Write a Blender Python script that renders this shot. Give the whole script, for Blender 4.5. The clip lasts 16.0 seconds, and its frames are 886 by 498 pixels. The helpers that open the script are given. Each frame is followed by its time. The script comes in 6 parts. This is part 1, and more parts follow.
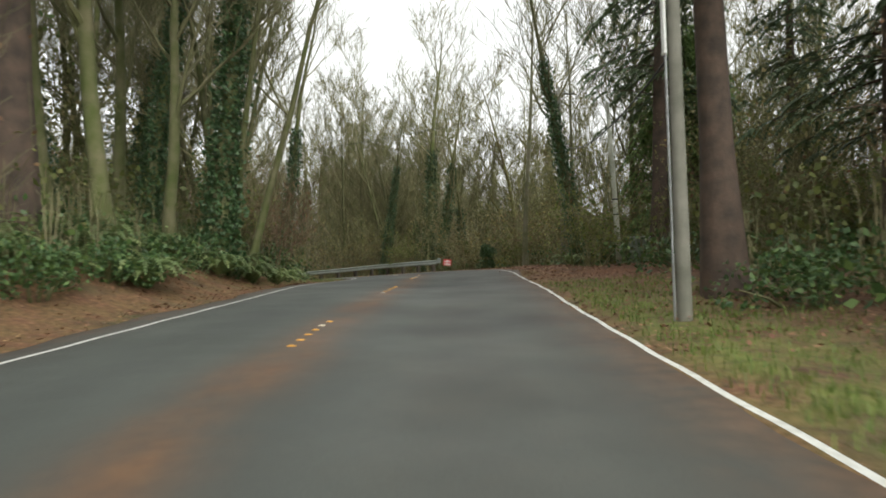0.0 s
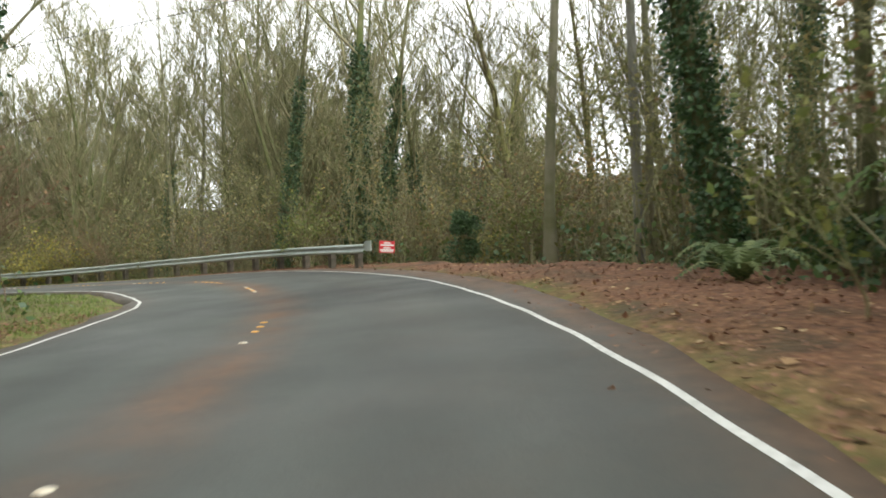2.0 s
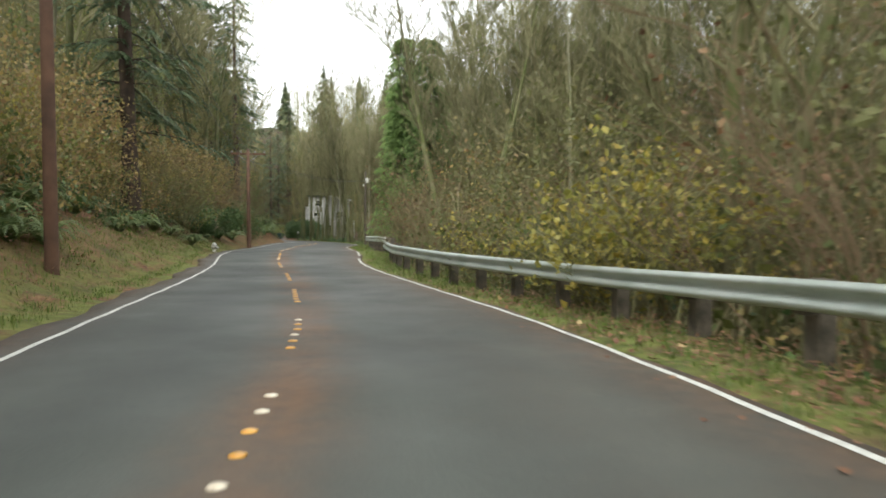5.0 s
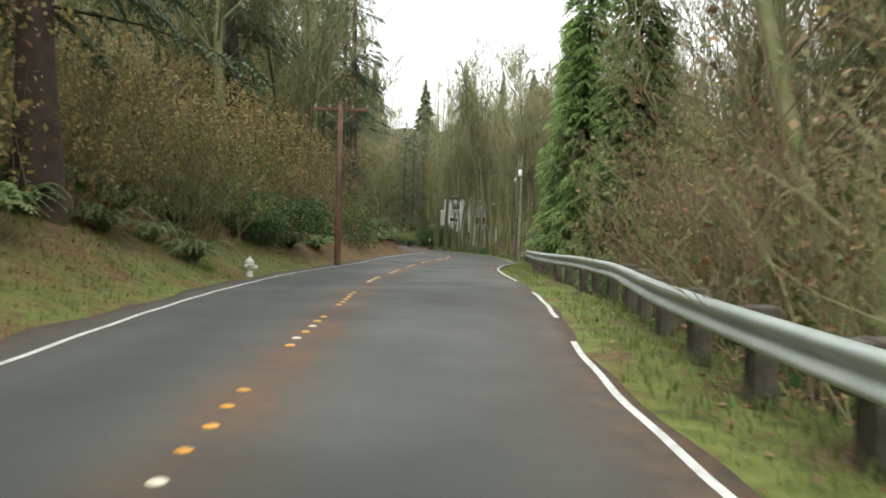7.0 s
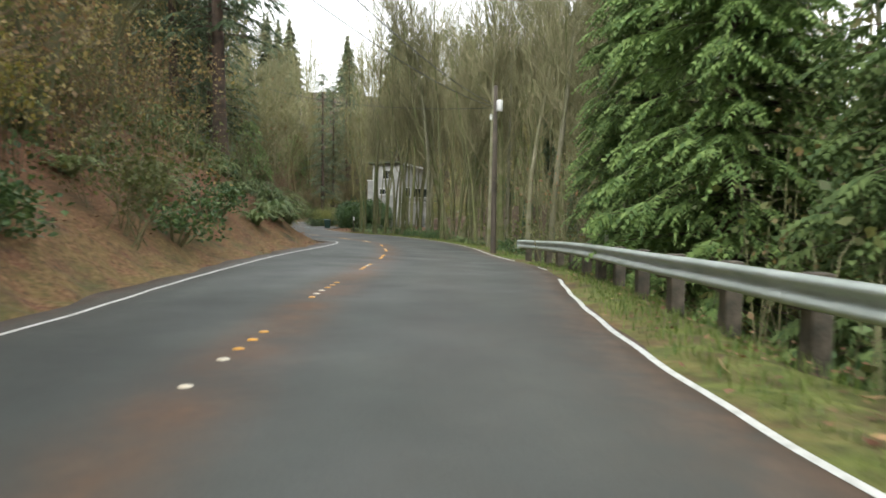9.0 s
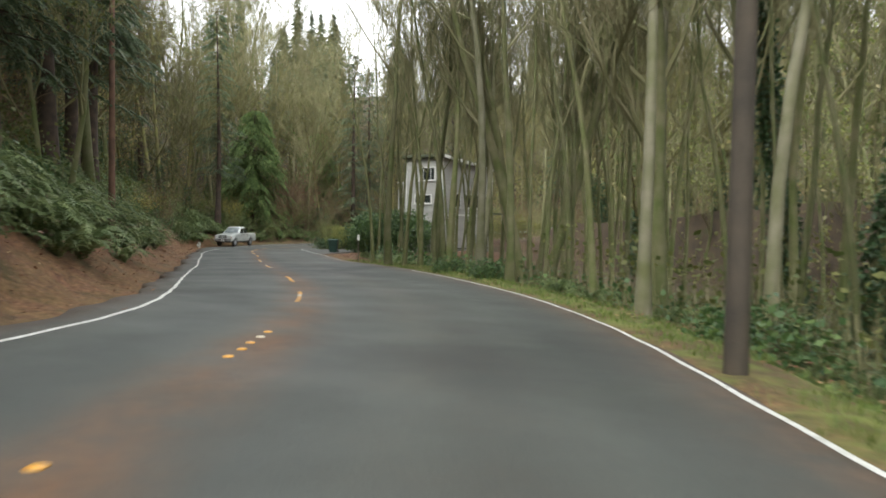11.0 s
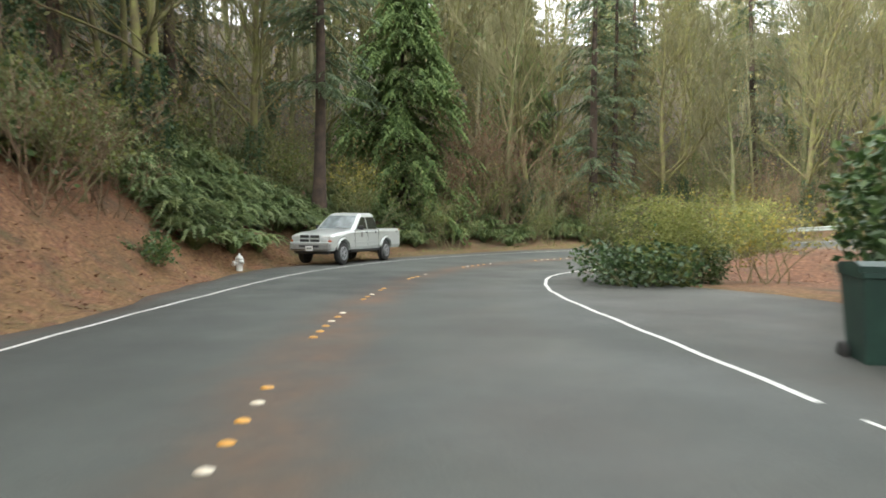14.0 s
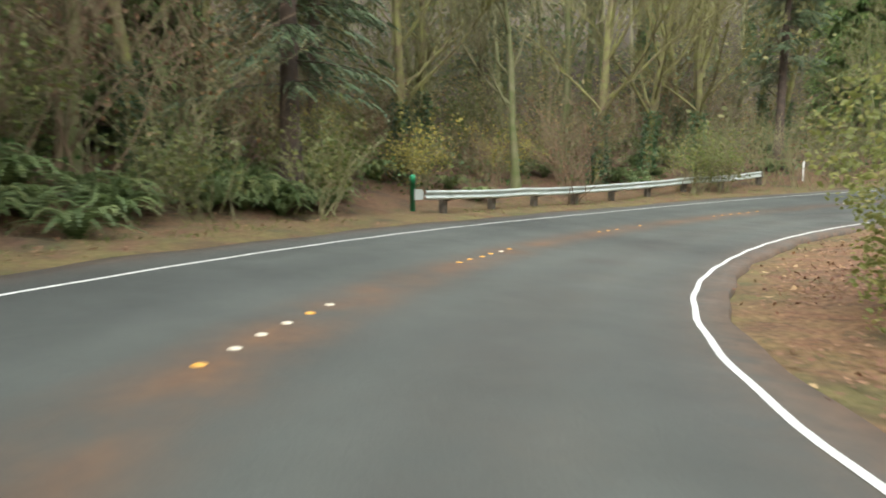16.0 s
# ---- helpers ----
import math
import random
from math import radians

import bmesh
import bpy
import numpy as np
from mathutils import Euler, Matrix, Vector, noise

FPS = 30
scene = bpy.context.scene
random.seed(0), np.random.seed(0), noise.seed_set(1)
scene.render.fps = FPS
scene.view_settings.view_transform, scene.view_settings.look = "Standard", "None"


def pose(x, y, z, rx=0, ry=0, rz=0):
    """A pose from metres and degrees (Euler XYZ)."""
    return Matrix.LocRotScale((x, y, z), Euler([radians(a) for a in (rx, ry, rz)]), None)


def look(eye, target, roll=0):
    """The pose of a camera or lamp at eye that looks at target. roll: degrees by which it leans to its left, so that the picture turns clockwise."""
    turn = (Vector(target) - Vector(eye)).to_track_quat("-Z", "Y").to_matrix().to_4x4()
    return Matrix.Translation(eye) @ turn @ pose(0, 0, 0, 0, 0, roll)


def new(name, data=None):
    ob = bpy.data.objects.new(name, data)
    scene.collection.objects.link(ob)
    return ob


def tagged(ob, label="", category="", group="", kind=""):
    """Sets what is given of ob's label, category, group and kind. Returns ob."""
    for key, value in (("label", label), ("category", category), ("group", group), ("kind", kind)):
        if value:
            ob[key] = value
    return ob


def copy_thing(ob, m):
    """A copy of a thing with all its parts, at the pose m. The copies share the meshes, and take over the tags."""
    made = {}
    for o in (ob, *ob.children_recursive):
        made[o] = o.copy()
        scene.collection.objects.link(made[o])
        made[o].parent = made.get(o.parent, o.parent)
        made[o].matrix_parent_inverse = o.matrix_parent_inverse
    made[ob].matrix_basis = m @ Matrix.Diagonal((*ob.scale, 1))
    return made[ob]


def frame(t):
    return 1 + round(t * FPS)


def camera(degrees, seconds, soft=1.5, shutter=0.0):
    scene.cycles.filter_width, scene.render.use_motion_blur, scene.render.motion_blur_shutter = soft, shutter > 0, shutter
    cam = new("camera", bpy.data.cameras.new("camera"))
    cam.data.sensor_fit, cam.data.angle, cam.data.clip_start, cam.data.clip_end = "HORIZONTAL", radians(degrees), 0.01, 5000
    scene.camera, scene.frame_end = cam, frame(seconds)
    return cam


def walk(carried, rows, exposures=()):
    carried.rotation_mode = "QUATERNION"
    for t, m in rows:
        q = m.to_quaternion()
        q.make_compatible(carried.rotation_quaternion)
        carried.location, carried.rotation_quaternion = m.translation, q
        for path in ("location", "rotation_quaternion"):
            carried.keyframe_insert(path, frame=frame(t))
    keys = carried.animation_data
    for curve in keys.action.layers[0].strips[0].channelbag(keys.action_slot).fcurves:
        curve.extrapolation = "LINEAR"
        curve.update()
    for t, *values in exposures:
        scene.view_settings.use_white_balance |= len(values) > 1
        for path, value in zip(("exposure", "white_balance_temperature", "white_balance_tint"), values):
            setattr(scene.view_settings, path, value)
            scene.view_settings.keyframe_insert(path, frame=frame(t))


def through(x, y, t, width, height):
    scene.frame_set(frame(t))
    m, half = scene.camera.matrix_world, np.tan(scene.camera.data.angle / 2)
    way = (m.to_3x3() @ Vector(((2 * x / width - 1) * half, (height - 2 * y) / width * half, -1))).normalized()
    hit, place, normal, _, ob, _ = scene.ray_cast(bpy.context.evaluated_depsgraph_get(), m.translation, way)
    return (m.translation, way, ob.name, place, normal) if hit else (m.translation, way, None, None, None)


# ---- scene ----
# the drive: seconds, eye (metres), heading to the left of +y, tilt up, lean (degrees)
DRIVE = [
    (0, 0.03, -0.00, 1.26, -0.16, 2.86, -1.21), (0.5, 0.06, 6.03, 1.70, -1.91, 2.20, -1.22),
    (1, 0.20, 12.21, 2.08, -3.84, 1.37, -2.36), (1.5, 0.64, 18.41, 2.47, -4.04, 0.82, -2.62),
    (2, 0.98, 23.97, 2.78, -3.42, -0.37, -2.39), (2.5, 0.90, 29.77, 3.01, 0.19, -0.57, -1.63),
    (3, 0.10, 35.58, 3.13, 8.45, -1.03, -0.73), (3.5, -1.51, 41.53, 3.20, 19.30, -2.08, -0.98),
    (4, -4.20, 46.14, 3.22, 29.02, -2.27, -0.02), (4.5, -8.19, 51.31, 3.13, 39.87, -2.50, -0.01),
    (5, -12.57, 55.58, 2.95, 49.61, -2.52, 0.15), (5.2, -14.31, 56.94, 2.89, 52.62, -2.68, 0.26),
    (5.7, -18.79, 59.91, 2.80, 57.21, -2.49, 0.58), (6.5, -26.17, 64.12, 2.70, 60.19, -2.14, 1.23),
    (7.3, -33.65, 67.90, 2.58, 61.00, -1.68, 1.64), (7.5, -35.79, 69.03, 2.55, 60.85, -1.30, 1.48),
    (8, -41.58, 72.06, 2.54, 59.50, -2.29, 0.82), (8.5, -46.57, 75.20, 2.50, 57.86, -2.26, 0.63),
    (9, -51.94, 78.15, 2.22, 54.87, -3.71, 0.72), (9.2, -54.06, 79.63, 2.13, 54.81, -3.10, 0.82),
    (9.8, -60.61, 84.35, 1.90, 55.44, -2.69, 0.82), (10.5, -68.80, 90.10, 1.62, 58.07, -2.19, 0.88),
    (11.3, -78.82, 95.94, 1.33, 62.40, -1.67, 1.13), (11.5, -81.83, 97.17, 1.26, 64.75, -1.53, 1.28),
    (12, -89.16, 99.85, 1.14, 69.29, -2.09, 0.82), (12.5, -96.94, 101.98, 1.00, 72.82, -2.08, 0.86),
    (13, -104.58, 103.53, 0.83, 74.21, -2.83, 0.46), (13.5, -111.64, 105.40, 0.68, 74.63, -2.50, 0.21),
    (14, -118.77, 106.77, 0.67, 73.62, -2.27, 0.25), (14.5, -125.58, 108.52, 0.59, 72.45, -3.22, -0.98),
    (15, -132.05, 110.63, 0.44, 67.17, -4.29, -1.03), (15.5, -137.89, 113.13, 0.37, 56.26, -4.87, -0.60),
    (16, -143.36, 117.34, 0.20, 42.98, -5.10, 0.16)]


def eye_pose(x, y, z, turn, tilt, lean):
    return Matrix.Translation((x, y, z)) @ Euler((radians(90 + tilt), 0, radians(turn))).to_matrix().to_4x4() @ pose(0, 0, 0, 0, 0, lean)


cam = camera(64.9, 16.0, soft=1.7, shutter=0.2)
walk(cam, [(t, eye_pose(*row)) for t, *row in DRIVE], [(0.0, 0.62, 6550, 4), (2.0, 1.38, 6450, 4), (3.5, 1.42, 6400, 4), (5.0, 1.3, 6450, 4), (7.5, 1.42, 6400, 4), (9.0, 1.5, 6300, 6), (11.5, 1.5, 6350, 6), (12.5, 1.8, 6350, 6), (13.0, 1.9, 6350, 6), (14.5, 2.08, 6350, 5), (15.5, 1.94, 6350, 5), (16.0, 1.76, 6350, 5)])

# ---- overcast sky and its weak, wide sun ----
world = bpy.data.worlds.new("overcast_sky")
scene.world = world
world.use_nodes = True
wn, wl = world.node_tree.nodes, world.node_tree.links
sky = wn.new("ShaderNodeTexSky")
sky.sky_type = "NISHITA"
sky.sun_disc = False
sky.sun_elevation, sky.sun_rotation = radians(32), radians(150)
sky.air_density, sky.dust_density, sky.ozone_density = 1.0, 4.0, 1.0
grey = wn.new("ShaderNodeHueSaturation")
grey.inputs["Saturation"].default_value = 0.10
wl.new(sky.outputs[0], grey.inputs["Color"])
cover = wn.new("ShaderNodeMixRGB")
cover.inputs[0].default_value = 0.6
cover.inputs[2].default_value = (6.6, 6.5, 6.6, 1)
wl.new(grey.outputs[0], cover.inputs[1])
wl.new(cover.outputs[0], wn["Background"].inputs["Color"])
wn["Background"].inputs["Strength"].default_value = 0.15
sun = new("sun", bpy.data.lights.new("sun", "SUN"))
sun.data.energy, sun.data.angle, sun.data.color = 0.8, radians(25), (1.0, 0.98, 0.94)
sun.matrix_world = look((0, 0, 60), (-20, 35, 20))

# ---- materials ----
def mat(name, base, rough=0.8, metal=0.0, other=None, scale=3.0, detail=6.0, bump=0.0, bump_scale=40.0, vary=0.0, spec=None, coat=0.0, lift=0.5):
    """A surface of two colours mixed by noise at one scale and mottled at another, with fine relief; vary: change from object to object."""
    m = bpy.data.materials.new(name)
    m.use_nodes = True
    n, l = m.node_tree.nodes, m.node_tree.links
    b = n["Principled BSDF"]
    b.inputs["Roughness"].default_value, b.inputs["Metallic"].default_value = rough, metal
    b.inputs["Coat Weight"].default_value = coat
    if spec is not None:
        b.inputs["Specular IOR Level"].default_value = spec
    co = n.new("ShaderNodeTexCoord")
    big = n.new("ShaderNodeTexNoise")
    big.inputs["Scale"].default_value, big.inputs["Detail"].default_value = scale, detail
    l.new(co.outputs["Object"], big.inputs["Vector"])
    ramp = n.new("ShaderNodeValToRGB")
    ramp.color_ramp.elements[0].position, ramp.color_ramp.elements[1].position = lift - 0.17, lift + 0.17
    o = other or tuple(c * 0.65 for c in base)
    ramp.color_ramp.elements[0].color, ramp.color_ramp.elements[1].color = (*o, 1), (*base, 1)
    l.new(big.outputs["Fac"], ramp.inputs["Fac"])
    out = ramp.outputs["Color"]
    if vary:
        info, hs, mr = n.new("ShaderNodeObjectInfo"), n.new("ShaderNodeHueSaturation"), n.new("ShaderNodeMapRange")
        mr.inputs["To Min"].default_value, mr.inputs["To Max"].default_value = 1 - vary, 1 + vary
        l.new(info.outputs["Random"], mr.inputs["Value"])
        l.new(mr.outputs["Result"], hs.inputs["Value"])
        l.new(out, hs.inputs["Color"])
        out = hs.outputs["Color"]
    l.new(out, b.inputs["Base Color"])
    if bump:
        fine, bp = n.new("ShaderNodeTexNoise"), n.new("ShaderNodeBump")
        fine.inputs["Scale"].default_value, fine.inputs["Detail"].default_value = bump_scale, 5
        l.new(co.outputs["Object"], fine.inputs["Vector"])
        bp.inputs["Strength"].default_value, bp.inputs["Distance"].default_value = bump, 0.02
        l.new(fine.outputs["Fac"], bp.inputs["Height"])
        l.new(bp.outputs["Normal"], b.inputs["Normal"])
    return m


def leaf_mat(name, a, b_col, c=None, rough=0.55, through=0.25):
    """Leaves: each island takes its own tone; some light comes through."""
    m = bpy.data.materials.new(name)
    m.use_nodes = True
    n, l = m.node_tree.nodes, m.node_tree.links
    b = n["Principled BSDF"]
    b.inputs["Roughness"].default_value = rough
    geo, ramp = n.new("ShaderNodeNewGeometry"), n.new("ShaderNodeValToRGB")
    e = ramp.color_ramp.elements
    e[0].color, e[1].color = (*a, 1), (*b_col, 1)
    if c:
        e.new(0.7).color = (*c, 1)
    l.new(geo.outputs["Random Per Island"], ramp.inputs["Fac"])
    info, hs, mr = n.new("ShaderNodeObjectInfo"), n.new("ShaderNodeHueSaturation"), n.new("ShaderNodeMapRange")
    mr.inputs["To Min"].default_value, mr.inputs["To Max"].default_value = 0.75, 1.25
    l.new(info.outputs["Random"], mr.inputs["Value"])
    l.new(mr.outputs["Result"], hs.inputs["Value"])
    l.new(ramp.outputs["Color"], hs.inputs["Color"])
    l.new(hs.outputs["Color"], b.inputs["Base Color"])
    if through:
        tr, mx = n.new("ShaderNodeBsdfTranslucent"), n.new("ShaderNodeMixShader")
        l.new(hs.outputs["Color"], tr.inputs["Color"])
        mx.inputs["Fac"].default_value = through
        l.new(b.outputs[0], mx.inputs[1])
        l.new(tr.outputs[0], mx.inputs[2])
        l.new(mx.outputs[0], n["Material Output"].inputs["Surface"])
    return m


BARK = mat("mossy_bark", (0.17, 0.155, 0.085), 0.95, other=(0.085, 0.105, 0.03), scale=1.6, bump=0.7, bump_scale=14, vary=0.25)
BARK_PALE = mat("grey_bark", (0.23, 0.21, 0.15), 0.95, other=(0.12, 0.125, 0.055), scale=1.2, bump=0.6, bump_scale=16, vary=0.25)
BARK_MOSS = mat("bright_mossy_bark", (0.19, 0.19, 0.06), 0.95, other=(0.11, 0.085, 0.05), scale=2.2, bump=0.7, bump_scale=14, vary=0.2)
BARK_DARK = mat("fir_bark", (0.11, 0.075, 0.055), 0.95, other=(0.05, 0.038, 0.03), scale=2.5, bump=0.8, bump_scale=12, vary=0.2)
TWIG = mat("twig", (0.23, 0.205, 0.115), 0.95, other=(0.14, 0.145, 0.06), scale=0.9, vary=0.3)
FIR_FAR = leaf_mat("far_fir_spray", (0.08, 0.11, 0.06), (0.21, 0.22, 0.12), (0.14, 0.165, 0.085), through=0.3)
TWIG_RED = mat("brown_twig", (0.24, 0.165, 0.105), 0.95, other=(0.14, 0.10, 0.055), scale=0.8, vary=0.25)
IVY = leaf_mat("ivy_leaf", (0.025, 0.06, 0.02), (0.075, 0.135, 0.05), rough=0.45, through=0.15)
NEEDLE = leaf_mat("cedar_spray", (0.09, 0.155, 0.05), (0.25, 0.345, 0.11), rough=0.8, through=0.35)
LEAF_OLIVE = leaf_mat("olive_leaf", (0.17, 0.175, 0.07), (0.36, 0.30, 0.145), (0.22, 0.225, 0.085), through=0.4)
LEAF_RUSTY = leaf_mat("rusty_leaf", (0.31, 0.19, 0.10), (0.48, 0.35, 0.13), (0.27, 0.24, 0.085), through=0.35)
NEEDLE_DARK = leaf_mat("fir_spray", (0.05, 0.085, 0.045), (0.135, 0.175, 0.085), through=0.25)
FERN = leaf_mat("sword_fern", (0.11, 0.165, 0.06), (0.31, 0.36, 0.15), (0.19, 0.25, 0.095), through=0.35)
LAUREL = leaf_mat("broad_evergreen_leaf", (0.035, 0.08, 0.025), (0.14, 0.21, 0.06), (0.075, 0.135, 0.04), rough=0.42, through=0.2)
LEAF_BROWN = leaf_mat("withered_leaf", (0.13, 0.07, 0.035), (0.30, 0.19, 0.09), (0.20, 0.11, 0.05))
LEAF_YELLOW = leaf_mat("yellow_leaf", (0.42, 0.32, 0.06), (0.62, 0.50, 0.14), (0.26, 0.27, 0.06), through=0.35)
LEAF_GREEN = leaf_mat("late_green_leaf", (0.10, 0.14, 0.035), (0.26, 0.26, 0.08), (0.17, 0.19, 0.05), through=0.35)
LITTER = leaf_mat("fallen_leaf", (0.14, 0.06, 0.03), (0.36, 0.20, 0.11), (0.22, 0.105, 0.055), through=0.0, rough=0.7)
LITTER_PALE = leaf_mat("fallen_maple_leaf", (0.30, 0.19, 0.09), (0.50, 0.38, 0.20), (0.36, 0.22, 0.10), through=0.0, rough=0.7)
GRASS = leaf_mat("grass_blade", (0.09, 0.15, 0.03), (0.21, 0.27, 0.06), (0.14, 0.19, 0.04), through=0.3)
LEAF_PALE = leaf_mat("pale_green_leaf", (0.22, 0.25, 0.07), (0.46, 0.43, 0.14), (0.32, 0.35, 0.10), through=0.45)
GALV = mat("galvanised_steel", (0.52, 0.56, 0.53), 0.5, 0.45, other=(0.38, 0.43, 0.39), scale=1.5, bump=0.12, bump_scale=60)
POST_WOOD = mat("weathered_post", (0.16, 0.13, 0.10), 0.95, other=(0.07, 0.065, 0.05), scale=6, bump=0.6, bump_scale=30, vary=0.2)
POLE_WOOD = mat("brown_pole_wood", (0.21, 0.115, 0.075), 0.9, other=(0.12, 0.07, 0.05), scale=2, bump=0.4, bump_scale=30)
POLE_GREY = mat("grey_pole_wood", (0.25, 0.24, 0.20), 0.9, other=(0.14, 0.14, 0.11), scale=2, bump=0.4, bump_scale=30)
LINE_WHITE = mat("worn_white_paint", (0.70, 0.70, 0.66), 0.6, other=(0.40, 0.40, 0.36), scale=9, lift=0.38, bump=0.2, bump_scale=60)
DOT_YELLOW = mat("yellow_ceramic", (0.80, 0.42, 0.07), 0.35, other=(0.62, 0.30, 0.06), scale=20, vary=0.15)
DOT_WHITE = mat("pale_ceramic", (0.80, 0.74, 0.60), 0.35, other=(0.6, 0.5, 0.36), scale=20)
WHITE = mat("white_paint", (0.80, 0.80, 0.78), 0.45, other=(0.66, 0.66, 0.62), scale=8, bump=0.1)
BLACK = mat("black_plastic", (0.02, 0.02, 0.02), 0.5, other=(0.03, 0.03, 0.03))
RUBBER = mat("tyre_rubber", (0.025, 0.025, 0.025), 0.85, other=(0.045, 0.043, 0.04), scale=12, bump=0.3)
RED = mat("red_sign_film", (0.72, 0.05, 0.06), 0.45, other=(0.66, 0.045, 0.055))
STEEL = mat("dull_steel", (0.35, 0.36, 0.36), 0.5, 0.6, other=(0.25, 0.25, 0.25), scale=12)


def road_material():
    m = bpy.data.materials.new("worn_asphalt")
    m.use_nodes = True
    n, l = m.node_tree.nodes, m.node_tree.links
    b = n["Principled BSDF"]
    co = n.new("ShaderNodeTexCoord")

    def noise_of(scale, detail=5.0):
        t = n.new("ShaderNodeTexNoise")
        t.inputs["Scale"].default_value, t.inputs["Detail"].default_value = scale, detail
        l.new(co.outputs["Object"], t.inputs["Vector"])
        return t.outputs["Fac"]

    def ramp_of(fac, p0, p1, c0, c1):
        r = n.new("ShaderNodeValToRGB")
        r.color_ramp.elements[0].position, r.color_ramp.elements[1].position = p0, p1
        r.color_ramp.elements[0].color, r.color_ramp.elements[1].color = (*c0, 1), (*c1, 1)
        l.new(fac, r.inputs["Fac"])
        return r.outputs["Color"]

    def mix(fac, a, c):
        x = n.new("ShaderNodeMixRGB")
        l.new(fac, x.inputs[0])
        l.new(a, x.inputs[1])
        l.new(c, x.inputs[2])
        return x.outputs[0]

    def mul(a, c):
        x = n.new("ShaderNodeMath")
        x.operation = "MULTIPLY"
        l.new(a, x.inputs[0])
        l.new(c, x.inputs[1])
        return x.outputs[0]
    base = ramp_of(noise_of(0.35), 0.35, 0.65, (0.050, 0.056, 0.050), (0.072, 0.080, 0.071))
    grit = ramp_of(noise_of(55, 3), 0.3, 0.7, (0.038, 0.043, 0.038), (0.09, 0.098, 0.087))
    half = n.new("ShaderNodeMixRGB")
    half.inputs[0].default_value = 0.45
    l.new(base, half.inputs[1])
    l.new(grit, half.inputs[2])
    rust = ramp_of(noise_of(7), 0.3, 0.7, (0.12, 0.064, 0.034), (0.185, 0.094, 0.042))
    at = n.new("ShaderNodeAttribute")
    at.attribute_name = "stain"
    patch = ramp_of(noise_of(0.9, 8), 0.28, 0.64, (0.12,) * 3, (0.85,) * 3)
    col = mix(mul(at.outputs["Fac"], patch), half.outputs[0], rust)
    tr = n.new("ShaderNodeAttribute")
    tr.attribute_name = "track"
    worn, darker = n.new("ShaderNodeMixRGB"), n.new("ShaderNodeMixRGB")
    worn.blend_type = darker.blend_type = "MULTIPLY"
    worn.inputs[2].default_value = (1.28, 1.28, 1.26, 1)
    l.new(mul(tr.outputs["Fac"], ramp_of(noise_of(0.22, 6), 0.3, 0.62, (0.1,) * 3, (1,) * 3)), worn.inputs[0])
    l.new(col, worn.inputs[1])
    darker.inputs[2].default_value = (0.72, 0.72, 0.73, 1)
    l.new(ramp_of(noise_of(0.13, 7), 0.52, 0.62, (0,) * 3, (1,) * 3), darker.inputs[0])
    l.new(worn.outputs[0], darker.inputs[1])
    col = darker.outputs[0]
    ed = n.new("ShaderNodeAttribute")
    ed.attribute_name = "dirt"
    dirt = ramp_of(noise_of(5), 0.3, 0.7, (0.085, 0.055, 0.034), (0.17, 0.10, 0.06))
    patch2 = ramp_of(noise_of(2.2, 8), 0.22, 0.5, (0.2,) * 3, (1, 1, 1))
    col = mix(mul(ed.outputs["Fac"], patch2), col, dirt)
    l.new(col, b.inputs["Base Color"])
    l.new(ramp_of(noise_of(0.5), 0.3, 0.7, (0.55,) * 3, (0.8,) * 3), b.inputs["Roughness"])
    bp = n.new("ShaderNodeBump")
    bp.inputs["Strength"].default_value, bp.inputs["Distance"].default_value = 0.35, 0.01
    l.new(noise_of(120, 2), bp.inputs["Height"])
    l.new(bp.outputs["Normal"], b.inputs["Normal"])
    return m


